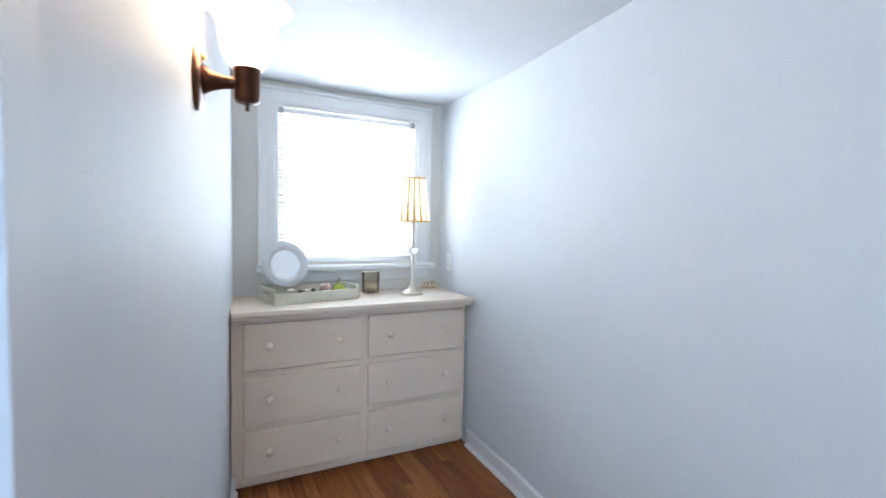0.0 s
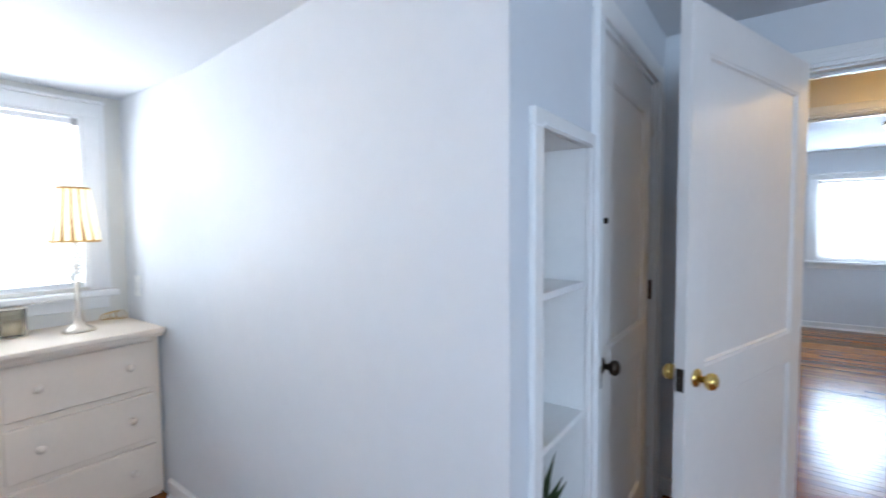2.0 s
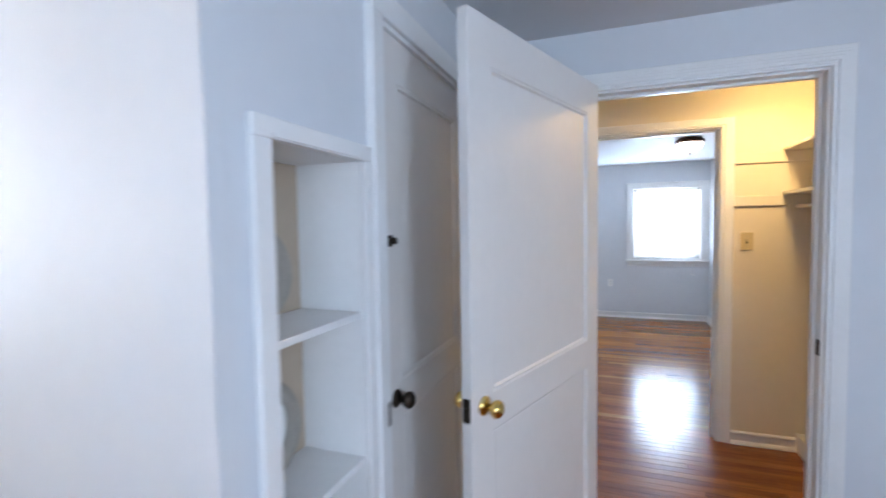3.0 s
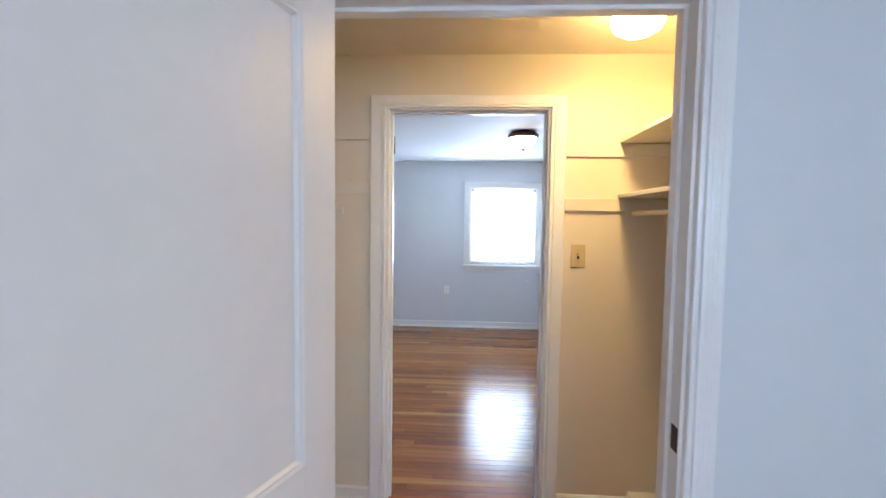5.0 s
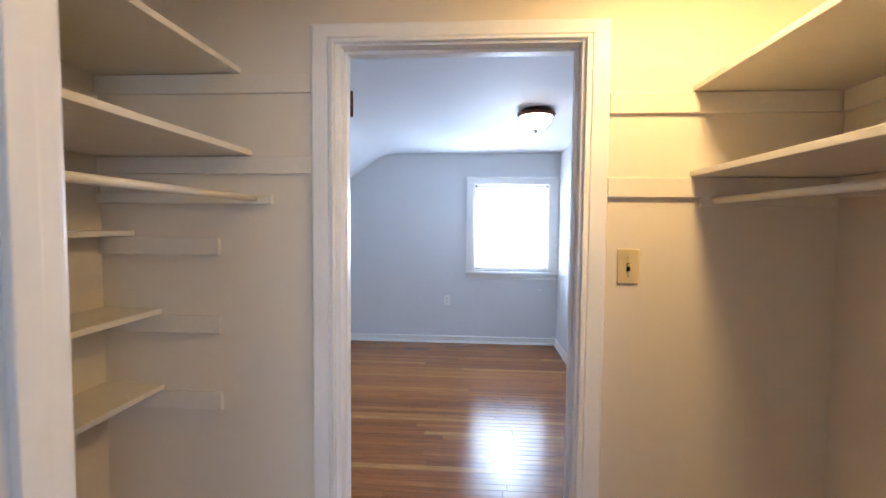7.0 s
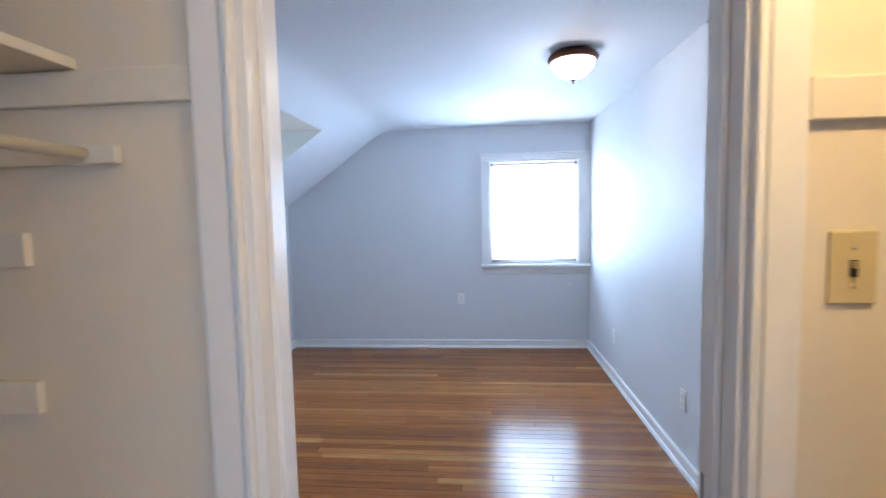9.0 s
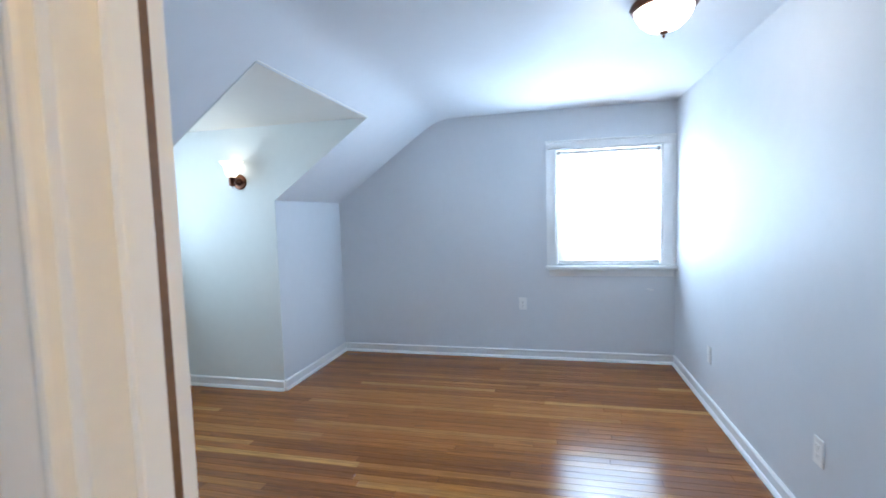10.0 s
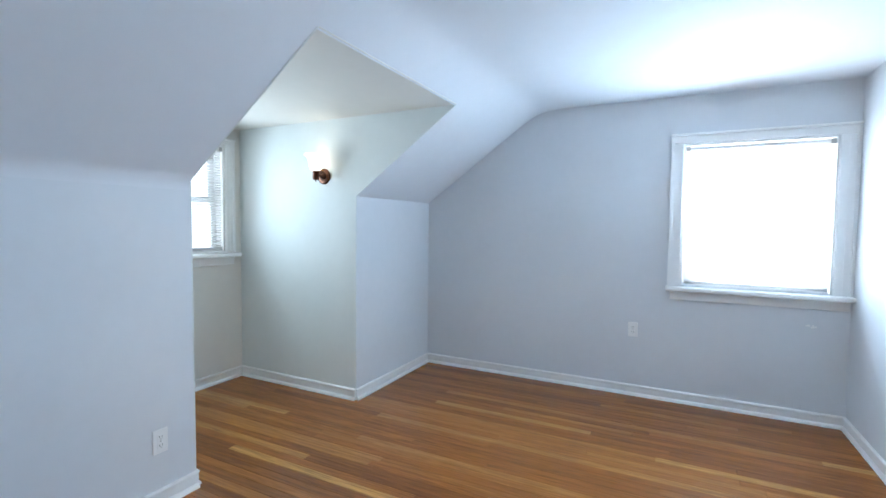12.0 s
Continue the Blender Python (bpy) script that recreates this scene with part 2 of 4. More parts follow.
SHELF = material("shelf_paint", (0.78, 0.735, 0.64), 0.4, vary=0.05, scale=5, bump=0.15, bump_scale=40)
BRONZE = material("oiled_bronze", (0.12, 0.055, 0.035), 0.32, 0.85, vary=0.25, scale=30)
BRASS = material("polished_brass", (0.72, 0.50, 0.16), 0.16, 1.0, vary=0.1, scale=20)
DARK_METAL = material("tarnished_metal", (0.06, 0.045, 0.035), 0.38, 0.9, vary=0.3, scale=40)
STEEL = material("dull_steel", (0.42, 0.41, 0.40), 0.35, 1.0, vary=0.1, scale=30)
NICKEL = material("brushed_nickel", (0.62, 0.55, 0.46), 0.3, 1.0, vary=0.08, scale=30)
PLASTIC = material("white_plastic", (0.88, 0.88, 0.87), 0.35, vary=0.0)
IVORY = material("ivory_plastic", (0.62, 0.52, 0.30), 0.35, vary=0.0)
DARK = material("dark_slot", (0.02, 0.018, 0.015), 0.6, vary=0.0)
SLAT = material("blind_slat", (0.86, 0.87, 0.88), 0.45, vary=0.02, scale=10)
nt = SLAT.node_tree
tr_node, mx_node = nt.nodes.new("ShaderNodeBsdfTranslucent"), nt.nodes.new("ShaderNodeMixShader")
tr_node.inputs[0].default_value = (0.88, 0.90, 0.92, 1)
mx_node.inputs[0].default_value = 0.5
nt.links.new(nt.nodes["Principled BSDF"].outputs[0], mx_node.inputs[1])
nt.links.new(tr_node.outputs[0], mx_node.inputs[2])
nt.links.new(mx_node.outputs[0], nt.nodes["Material Output"].inputs[0])
GLASS = material("window_glass", (1, 1, 1), 0.0, vary=0.0, trans=1.0)
MIRROR = material("mirror_glass", (0.9, 0.92, 0.93), 0.02, 1.0, vary=0.0)
OPAL = material("lit_opal_glass", (0.95, 0.94, 0.9), 0.3, vary=0.0, emit=20.0, emit_colour=(1.0, 0.93, 0.82))
OPAL_SCONCE = material("lit_sconce_glass", (0.95, 0.94, 0.9), 0.3, vary=0.0, emit=24.0, emit_colour=(1.0, 0.75, 0.47))
OPAL_DIM = material("dim_sconce_glass", (0.95, 0.94, 0.9), 0.3, vary=0.0, emit=1.8, emit_colour=(1.0, 0.86, 0.66))
OPAL_WARM = material("lit_dome_glass", (0.95, 0.9, 0.8), 0.3, vary=0.0, emit=29.0, emit_colour=(1.0, 0.70, 0.28))
SHADE_PALE = material("lit_pale_pleat", (0.9, 0.85, 0.7), 0.7, vary=0.03, scale=20, emit=1.1, emit_colour=(1.0, 0.82, 0.50))
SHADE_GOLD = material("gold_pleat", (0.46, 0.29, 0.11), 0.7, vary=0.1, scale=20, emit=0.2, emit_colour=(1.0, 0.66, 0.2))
BACK_DIM = material("soft_overcast", (0.8, 0.9, 1.0), 1.0, vary=0.0, emit=3.5, emit_colour=(0.75, 0.88, 1.0))
BACK_MID = material("grey_overcast", (0.8, 0.9, 1.0), 1.0, vary=0.0, emit=2.2, emit_colour=(0.9, 0.97, 1.0))
BACK = material("bright_overcast", (0.9, 0.95, 1.0), 1.0, vary=0.0, emit=14.0, emit_colour=(0.93, 0.98, 1.0))


def put(name, bm, mat, parent, label=""):
    """A part in its parent's own axes."""
    ob = new(name, mesh_of(name, bm, mat))
    ob.parent = parent
    if label:
        ob["label"] = label
    return ob


def bbox(x0, y0, z0, x1, y1, z1, b=0.0):
    bm = bmesh.new()
    box(bm, x0, y0, z0, x1, y1, z1)
    if b:
        bevel(bm, b)
    return bm


def turned(profile, centre=(0, 0, 0), axis="z", steps=32):
    bm = bmesh.new()
    lathe(bm, profile, centre, axis, steps)
    return bm


# ---- windows with blinds ----
def window(name, label, cx, cy, rz, half, z0, z1, side, head, sill_z, left=None, right=None):
    """A double-hung window; its own y points into the room from the wall face."""
    w = thing(name, label, "window", kind="structure")
    w.matrix_basis = pose(cx, cy, 0, 0, 0, rz)
    lo, hi = -half - (left or side), half + (right or side)
    for a, b in ((lo, -half), (half, hi)):
        bm = bbox(a, 0.0, sill_z, b, 0.016, z1 + 0.001, 0.003)
        box(bm, a if a < 0 else b - 0.016, 0.016, sill_z, a + 0.016 if a < 0 else b, 0.026, z1 + head - 0.02)
        e = -half - 0.014 if a < 0 else half + 0.006
        box(bm, e, 0.016, sill_z, e + 0.008, 0.0205, z1)
        m2 = (a + b) / 2
        box(bm, m2 - 0.004, 0.016, sill_z, m2 + 0.004, 0.0185, z1)
        put("casing", bm, TRIM, w)
    bm = bbox(lo, 0.0, z1 + 0.001, hi, 0.016, z1 + head - 0.018, 0.003)
    box(bm, lo, 0.016, z1 + 0.008, hi, 0.020, z1 + 0.02)
    put("head_casing", bm, TRIM, w)
    put("cap_moulding", bbox(lo - 0.006, 0.0, z1 + head - 0.018, hi + 0.006, 0.036, z1 + head, 0.006), TRIM, w)
    put("outer_sill", bbox(-half, -0.16, sill_z - 0.03, half, 0.0, sill_z - 0.001), TRIM, w)
    put("window_sill", bbox(lo - 0.022, -0.0, sill_z - 0.032, hi + 0.01, 0.078, sill_z, 0.008), TRIM, w)
    bm = bbox(lo + 0.008, 0.0, sill_z - 0.10, hi - 0.02, 0.015, sill_z - 0.032, 0.003)
    box(bm, lo + 0.008, 0.015, sill_z - 0.05, hi - 0.02, 0.024, sill_z - 0.032)
    put("apron", bm, TRIM, w)
    for a, b in ((-half, -half + 0.012), (half - 0.012, half)):
        put("jamb", bbox(a, -0.145, sill_z, b, 0.0, z1), TRIM, w)
    put("head_jamb", bbox(-half + 0.012, -0.145, z1 - 0.012, half - 0.012, 0.0, z1), TRIM, w)
    mid = (z0 + z1) / 2
    for nm, y, a, b in (("upper_sash", -0.140, mid - 0.018, z1 - 0.012), ("lower_sash", -0.114, sill_z, mid + 0.018)):
        bm = bmesh.new()
        u = half - 0.012
        box(bm, -u, y, a, -u + 0.045, y + 0.024, b)
        box(bm, u - 0.045, y, a, u, y + 0.024, b)
        box(bm, -u + 0.045, y, a, u - 0.045, y + 0.024, a + 0.04)
        box(bm, -u + 0.045, y, b - 0.036, u - 0.045, y + 0.024, b)
        sash = put(nm, bm, TRIM, w)
        pane = put("pane", bbox(-u + 0.04, y + 0.010, a + 0.035, u - 0.04, y + 0.014, b - 0.03), GLASS, sash)
        pane.visible_shadow = False
    return w


def blind(label, cx, cy, rz, half, z0, z1, tilt, stack):
    """A venetian blind; the bottom of it may lie gathered on the rail."""
    w = thing("window_blind", label, "blind", group="window blinds")
    w.matrix_basis = pose(cx, cy, 0, 0, 0, rz)
    put("headrail", bbox(-half, -0.030, z1 - 0.028, half, -0.004, z1, 0.003), PLASTIC, w)
    put("bottom_rail", bbox(-half, -0.028, z0, half, -0.006, z0 + 0.014, 0.003), PLASTIC, w)
    for u in (-half, half - 0.02):
        put("bracket", bbox(u - 0.004, -0.032, z1 - 0.032, u + 0.024, -0.001, z1 + 0.003, 0.002), STEEL, w, "small metal mounting bracket")
    bm = bmesh.new()
    prev = None
    for i in range(5):
        a = (i / 4 - 0.5) * 0.022
        zz = 0.0016 * (1 - (i / 2 - 1) ** 2)
        ring = [bm.verts.new((s * half, a, zz)) for s in (-1, 1)]
        if prev:
            bm.faces.new((prev[0], prev[1], ring[1], ring[0])).smooth = True
        prev = ring
    geom = bmesh.ops.extrude_face_region(bm, geom=bm.faces[:])
    bmesh.ops.translate(bm, verts=[g for g in geom["geom"] if isinstance(g, bmesh.types.BMVert)], vec=(0, 0, 0.0006))
    me = mesh_of("slat", bm, SLAT)
    zs = [z0 + 0.016 + 0.0035 * i for i in range(stack)]
    z = zs[-1] + 0.012 if zs else z0 + 0.03
    while z < z1 - 0.035:
        zs.append(z)
        z += 0.0205
    for i, z in enumerate(zs):
        s = new("slat", me)
        s.parent = w
        s.matrix_basis = pose(0, -0.017, z, (0 if i < stack else tilt), 0, random.uniform(-0.05, 0.05))
    for u in (-half * 0.72, half * 0.72):
        put("ladder_cord", bbox(u - 0.0008, -0.0055, z0 + 0.01, u + 0.0008, -0.004, z1 - 0.02), SLAT, w)
    put("tilt_wand", turned([(0.003, 0), (0.0035, 0.3), (0.003, 0.42)], (-half + 0.07, 0.002, z1 - 0.45), "z", 8), SLAT, w, "clear plastic tilt wand")
    return w


window("window_1", "white painted sash window with moulded casing and sill", 1.4225, 4.025, 180, 0.45, 0.90, 1.945, 0.085, 0.075, 0.888, left=0.105)
blind("closed white venetian blind glowing with daylight", 1.4225, 4.025, 180, 0.432, 0.895, 1.925, 74, 5)
window("window_2", "white painted dormer sash window with deep sill", -2.42, 2.2675, -90, 0.4775, 1.075, 1.965, 0.085, 0.06, 1.080)
blind("open white venetian blind in the dormer window", -2.42, 2.2675, -90, 0.46, 1.086, 1.945, 30, 9)
window("window_3", "white painted dormer sash window above the dresser", -2.45, -3.2615, -90, 0.4335, 1.09, 1.99, 0.095, 0.088, 1.072)
blind("open white venetian blind above the dresser", -2.45, -3.2615, -90, 0.416, 1.08, 1.972, 34, 6)
# The south and east planes stand outside the added, unseen openings.
for nm, m in (("backdrop_added_east", pose(4.4, -4.75, 1.6, 90, 0, -90)), ("backdrop_added_south", pose(1.75, -6.8, 1.6, 90, 0, 180)), ("backdrop_north", pose(1.4, 5.2, 1.6, 90, 0, 0)), ("backdrop_west", pose(-3.6, 2.2, 1.6, 90, 0, 90)), ("backdrop_dormer", pose(-3.6, -3.2, 1.6, 90, 0, 90))):
    bm = bmesh.new()
    bmesh.ops.create_grid(bm, x_segments=1, y_segments=1, size=2.2)
    ob = structure(nm, bm, {"backdrop_added_south": BACK_DIM, "backdrop_added_east": BACK_DIM, "backdrop_west": BACK_MID}.get(nm, BACK), "bright white overcast sky outside a window or added opening", "sky")
    ob.matrix_basis = m


# ---- doorways ----
CASING = ((0.0, 0.0), (0.0, 0.014), (0.002, 0.019), (0.008, 0.020), (0.010, 0.018), (0.0115, 0.007), (0.020, 0.007), (0.023, 0.0145), (0.062, 0.0155), (0.070, 0.0155), (0.076, 0.014), (0.078, 0.010), (0.078, 0.0))

REEDED = CASING[:8] + tuple((u + a, 0.015 + d) for u in (0.032, 0.044, 0.055) for a, d in ((0.0, 0.0), (0.002, 0.0010), (0.004, 0.0010), (0.006, 0.0))) + CASING[-4:]


def casing_set(name, y_face, out, x0, x1, top, width, label, mat=TRIM, head=None, profile=CASING):
    """Mitred moulded casing round a doorway in a wall across y; out is -1 or 1, the way that it stands off the face."""
    t = thing(name, label, "door trim", kind="structure")
    k, hk = width / 0.078, (head or width) / 0.078

    def length(ends):
        bm = bmesh.new()
        a, b = [[bm.verts.new(e(u, y_face + d * out)) for u, d in profile] for e in ends]
        n = len(profile)
        for i in range(n):
            bm.faces.new((a[i], a[(i + 1) % n], b[(i + 1) % n], b[i]))
        bm.faces.new(a)
        bm.faces.new(b)
        return bm

    for x, s in ((x0, -1), (x1, 1)):
        part("side_casing", length((lambda u, y: (x + s * u * k, y, 0), lambda u, y: (x + s * u * k, y, top + u * hk))), mat, t)
    part("head_casing", length((lambda u, y: (x0 - u * k, y, top + u * hk), lambda u, y: (x1 + u * k, y, top + u * hk))), mat, t)
    return t


def jamb_set(name, x0, x1, y0, y1, top, stop_y, label):
    t = thing(name, label, "door frame", kind="structure")
    for a, b, s0, s1 in ((x0, x0 + 0.018, x0 + 0.018, x0 + 0.030), (x1 - 0.018, x1, x1 - 0.030, x1 - 0.018)):
        part("side_jamb", bbox(a, y0, 0, b, y1, top, 0.002), TRIM, t)
        part("stop", bbox(s0, stop_y, 0, s1, stop_y + 0.035, top - 0.018, 0.002), TRIM, t)
    part("head_jamb", bbox(x0 + 0.018, y0, top - 0.018, x1 - 0.018, y1, top, 0.002), TRIM, t)
    part("head_stop", bbox(x0 + 0.03, stop_y, top - 0.03, x1 - 0.03, stop_y + 0.035, top - 0.018, 0.002), TRIM, t)
    return t


casing_set("doorway_2", 0.0, -1, 0.512, 1.332, 2.05, 0.078, "white moulded casing of the bedroom doorway", head=0.062)
casing_set("doorway_2_bedroom", 0.12, 1, 0.512, 1.332, 2.05, 0.078, "white moulded casing of the bedroom doorway")
j2 = jamb_set("door_frame_2", 0.512, 1.34, -0.002, 0.122, 2.06, 0.042, "white gloss painted door jamb")
# Thin dark brown strip laid along the hinge-side rebate.
part("rebate", bbox(0.5301, 0.072, 0.0, 0.5315, 0.098, 2.03), material("rebate_brown", (0.16, 0.085, 0.04), 0.4, vary=0.3, scale=8), j2, "thin brown strip along the rebate")
casing_set("doorway_1", -1.15, -1, 0.494, 1.487, 2.055, 0.08, "white moulded casing of the closet doorway", profile=REEDED)
casing_set("doorway_1_closet", -1.03, 1, 0.494, 1.487, 2.055, 0.07, "white casing on the closet side")
j1 = jamb_set("door_frame_1", 0.486, 1.495, -1.152, -1.028, 2.063, -1.10, "white gloss painted door jamb")
part("strike_plate", bbox(1.4745, -1.146, 0.90, 1.4775, -1.112, 0.965, 0.001), DARK_METAL, j1, "small dark metal strike plate")
for z in (0.22, 1.84):
    h = part("hinge", bbox(0.5300, 0.084, z, 0.5325, 0.120, z + 0.09, 0.0008), BRONZE, j2, "dark hinge leaf")
    part("knuckle", turned([(0.0, 0), (0.006, 0), (0.006, 0.09), (0.0, 0.09)], (0.534, 0.124, z), "z", 12), BRONZE, h)
part("strike_plate", bbox(1.3195, 0.074, 0.86, 1.3220, 0.106, 0.925, 0.0008), DARK_METAL, j2, "small dark metal strike plate")


# ---- panelled doors ----
def door(name, label, m, width, height, thick, handle_mat, stile=0.115, knob_z=0.93, latch_mat=DARK_METAL):
    """Two-panel door; its own x runs from hinge to latch, y across its thickness."""
    d = thing(name, label, "door", kind="structure")
    d.matrix_basis = m
    rails = ((0.01, 0.21), (0.84, 0.955), (height - 0.135, height))
    for a, b in ((0, stile), (width - stile, width)):
        put("stile", bbox(a, 0, 0.01, b, thick, height, 0.0025), DOOR, d)
    for a, b in rails:
        put("rail", bbox(stile - 0.002, 0.0006, a, width - stile + 0.002, thick - 0.0006, b, 0.0015), DOOR, d)
    for a, b in ((0.21, 0.84), (0.955, height - 0.135)):
        p = put("panel", bbox(stile - 0.005, 0.011, a - 0.005, width - stile + 0.005, thick - 0.011, b + 0.005), DOOR, d)
        for y, s in ((0.0, 1), (thick, -1)):
            bm = bmesh.new()
            x0, x1, g = stile, width - stile, 0.016
            ring = [[bm.verts.new(q) for q in ((x0 + k, y + s * v, a + k), (x1 - k, y + s * v, a + k), (x1 - k, y + s * v, b - k), (x0 + k, y + s * v, b - k))]
                    for k, v in ((0, 0.001), (0.006, 0.004), (0.010, 0.003), (g, 0.0112))]
            for u, v in zip(ring, ring[1:]):
                for i in range(4):
                    bm.faces.new((u[i], u[(i + 1) % 4], v[(i + 1) % 4], v[i]))
            put("moulding", bm, DOOR, p)
    kx = width - 0.062
    for y, s in ((0, -1), (thick, 1)):
        k = put("knob", turned([(0.0, 0.062), (0.014, 0.061), (0.024, 0.054), (0.027, 0.044), (0.022, 0.033), (0.012, 0.028), (0.009, 0.012), (0.0, 0.011)], (0, 0, 0), "y", 24), handle_mat, d, "round door knob")
        k.matrix_basis = pose(kx, y, knob_z, 0, 0, 0 if s > 0 else 180)
        r = put("rose", turned([(0.0, 0.0), (0.029, 0.0), (0.028, 0.005), (0.016, 0.011), (0.0, 0.012)], (0, 0, 0), "y", 24), handle_mat, k)
    put("latch_plate", bbox(width, thick / 2 - 0.012, knob_z - 0.035, width + 0.0015, thick / 2 + 0.012, knob_z + 0.035), latch_mat, d)
    put("latch_bolt", bbox(width + 0.001, thick / 2 - 0.006, knob_z - 0.010, width + 0.010, thick / 2 + 0.006, knob_z + 0.010, 0.002), latch_mat, d)
    return d


ang = math.degrees(math.atan2(-2.195 + 1.265, 0.298 - 0.605))
door("door_3", "white two-panel door standing open with brass knobs", pose(0.588, -1.259, 0.004, 0, 0, ang), 0.978, 2.045, 0.036, BRASS)
d1 = door("door_1", "white two-panel closet door, shut, with dark knob", pose(0.012, -1.405, 0.004, 0, 0, -90), 0.79, 2.035, 0.036, DARK_METAL, knob_z=0.915)
part("thumb_latch", bbox(0.048, -2.178, 1.397, 0.055, -2.143, 1.432, 0.003), DARK_METAL, d1)
part("latch_turn", turned([(0.0, 0.02), (0.010, 0.018), (0.010, 0.0), (0.0, 0.0)], (0.055, -2.160, 1.415), "x", 16), DARK_METAL, d1)
for z in (0.25, 1.05, 1.80):
    h = part("hinge", bbox(0.0485, -1.418, z, 0.0505, -1.4055, z + 0.09, 0.0006), BRONZE if z == 1.05 else DOOR, d1, "hinge leaf")
    part("knuckle", turned([(0.0, 0), (0.006, 0), (0.006, 0.09), (0.0, 0.09)], (0.055, -1.4035, z), "z", 12), BRONZE if z == 1.05 else DOOR, h)
fr = thing("door_frame_3", "white moulded casing round the closet door", "door frame", kind="structure")
for a, b in ((-2.300, -2.222), (-1.385, -1.307)):
    bm = bbox(0.06, a, 0, 0.078, b, 2.05, 0.003)
    box(bm, 0.078, a if a < -2 else b - 0.016, 0, 0.087, a + 0.016 if a < -2 else b, 2.128)
    part("side_casing", bm, TRIM, fr)
part("head_casing", bbox(0.06, -2.300, 2.05, 0.078, -1.307, 2.128, 0.003), TRIM, fr)
for a, b in ((-2.222, -2.198), (-1.402, -1.385)):
    part("side_jamb", bbox(-0.05, a, 0, 0.0625, b, 2.05), TRIM, fr)
part("head_jamb", bbox(-0.05, -2.198, 2.036, 0.0625, -1.402, 2.05), TRIM, fr)
part("strike_plate", bbox(0.078, -2.247, 0.88, 0.0800, -2.231, 0.95), STEEL, fr, "dull steel strike plate")

# ---- baseboards ----


def baseboard(points, h=0.085, label="white painted baseboard with shoe moulding"):
    """Boards along a run of floor points; the room lies to the left of the run."""
    for (ax, ay), (bx, by) in zip(points, points[1:]):
        run = math.hypot(bx - ax, by - ay)
        bm = bmesh.new()
        prism(bm, [(0, 0), (0.027, 0), (0.026, 0.010), (0.018, 0.021), (0.012, 0.024), (0.012, h - 0.021), (0.017, h - 0.017), (0.017, h - 0.007), (0.010, h), (0, h)], "x", -0.0, run)
        ob = structure("baseboard", bm, TRIM, label, "baseboard")
        ob.matrix_basis = pose(ax, ay, 0, 0, 0, math.degrees(math.atan2(by - ay, bx - ax)))


baseboard([(1.98, 0.12), (1.98, 4.025), (-1.185, 4.025), (-1.185, 2.90), (-2.42, 2.90), (-2.42, 1.605), (-1.185, 1.605), (-1.185, 0.12), (0.434, 0.12)])
baseboard([(1.77, 0.0), (1.412, 0.0)])
baseboard([(0.434, 0.0), (-0.33, 0.0), (-0.33, -1.03), (0.43, -1.03)])
baseboard([(1.568, -1.15), (3.3, -1.15)][::-1])
baseboard([(0.428, -1.15), (0.06, -1.15), (0.06, -1.307)])
baseboard([(0.06, -2.302), (0.06, -2.83)])
rr = [p for p in right if p[0] >= -2.05 and p[0] < 0.05]
baseboard(rr[::-3][:-1] + [rr[0]], 0.10)
baseboard([(-2.04, -3.946), (0.06, -4.10), (0.06, -5.6), (3.3, -5.6), (3.3, -1.15)])

# ---- closet fittings ----


def shelf_board(label, x0, x1, z, y0=-1.028, y1=-0.002, t=0.019):
    ob = thing("closet_shelf", label, "shelf", ((x0 + x1) / 2, -0.5, z), group="closet shelves")
    part("board", bbox(x0, y0, z, x1, y1, z + t, 0.002), SHELF, ob)
    return ob


def cleat(parent, x0, x1, y0, y1, z0, z1):
    return part("cleat", bbox(x0, y0, z0, x1, y1, z1 - 0.003, 0.002), SHELF, parent)


for z, c0, x1 in ((1.957, 1.890, 0.188), (1.681, 1.620, 0.224)):
    s = shelf_board("cream painted closet shelf resting on wall cleats", -0.33, x1, z)
    cleat(s, -0.33, 0.433, -0.013, 0.0, c0, z)
    cleat(s, -0.33, 0.17, -1.03, -1.011, c0, z)
for z, c0 in ((1.881, 1.813), (1.612, 1.546)):
    s = shelf_board("deep cream painted closet shelf resting on wall cleats", 1.668, 2.13, z)
    cleat(s, 1.411, 2.13, -0.013, 0.0, c0, z)
    cleat(s, 2.111, 2.13, -1.01, -0.019, c0, z)
for z, x1 in ((1.405, -0.205), (1.132, -0.113), (0.862, -0.109)):
    s = shelf_board("narrow cream painted shelf low in the closet", -0.33, x1, z)
    cleat(s, -0.33, 0.107, -0.016, 0.0, z - 0.064, z)
for x, z, a, b, lab in ((0.237, 1.536, -0.33, 0.296, "white wooden closet rod on end blocks"), (1.742, 1.537, 1.70, 2.111, "white wooden closet rod under the shelf")):
    r = thing("closet_rod", lab, "closet rod", (x, -0.5, z), group="closet rods")
    part("rod", turned([(0.0, -1.028), (0.0105, -1.028), (0.0105, -0.012), (0.0, -0.012)], (x, 0, z), "y", 20), SHELF, r)
    part("end_block", bbox(a, -0.018, z - 0.018, b, -0.001, z + 0.014, 0.002), SHELF, r)
bm = bbox(1.77, -1.028, 0.0, 2.128, -0.002, 0.115, 0.004)
tagged(part("closet_plinth", bm, TRIM), "low white boxed plinth in the closet corner", "plinth", kind="structure")


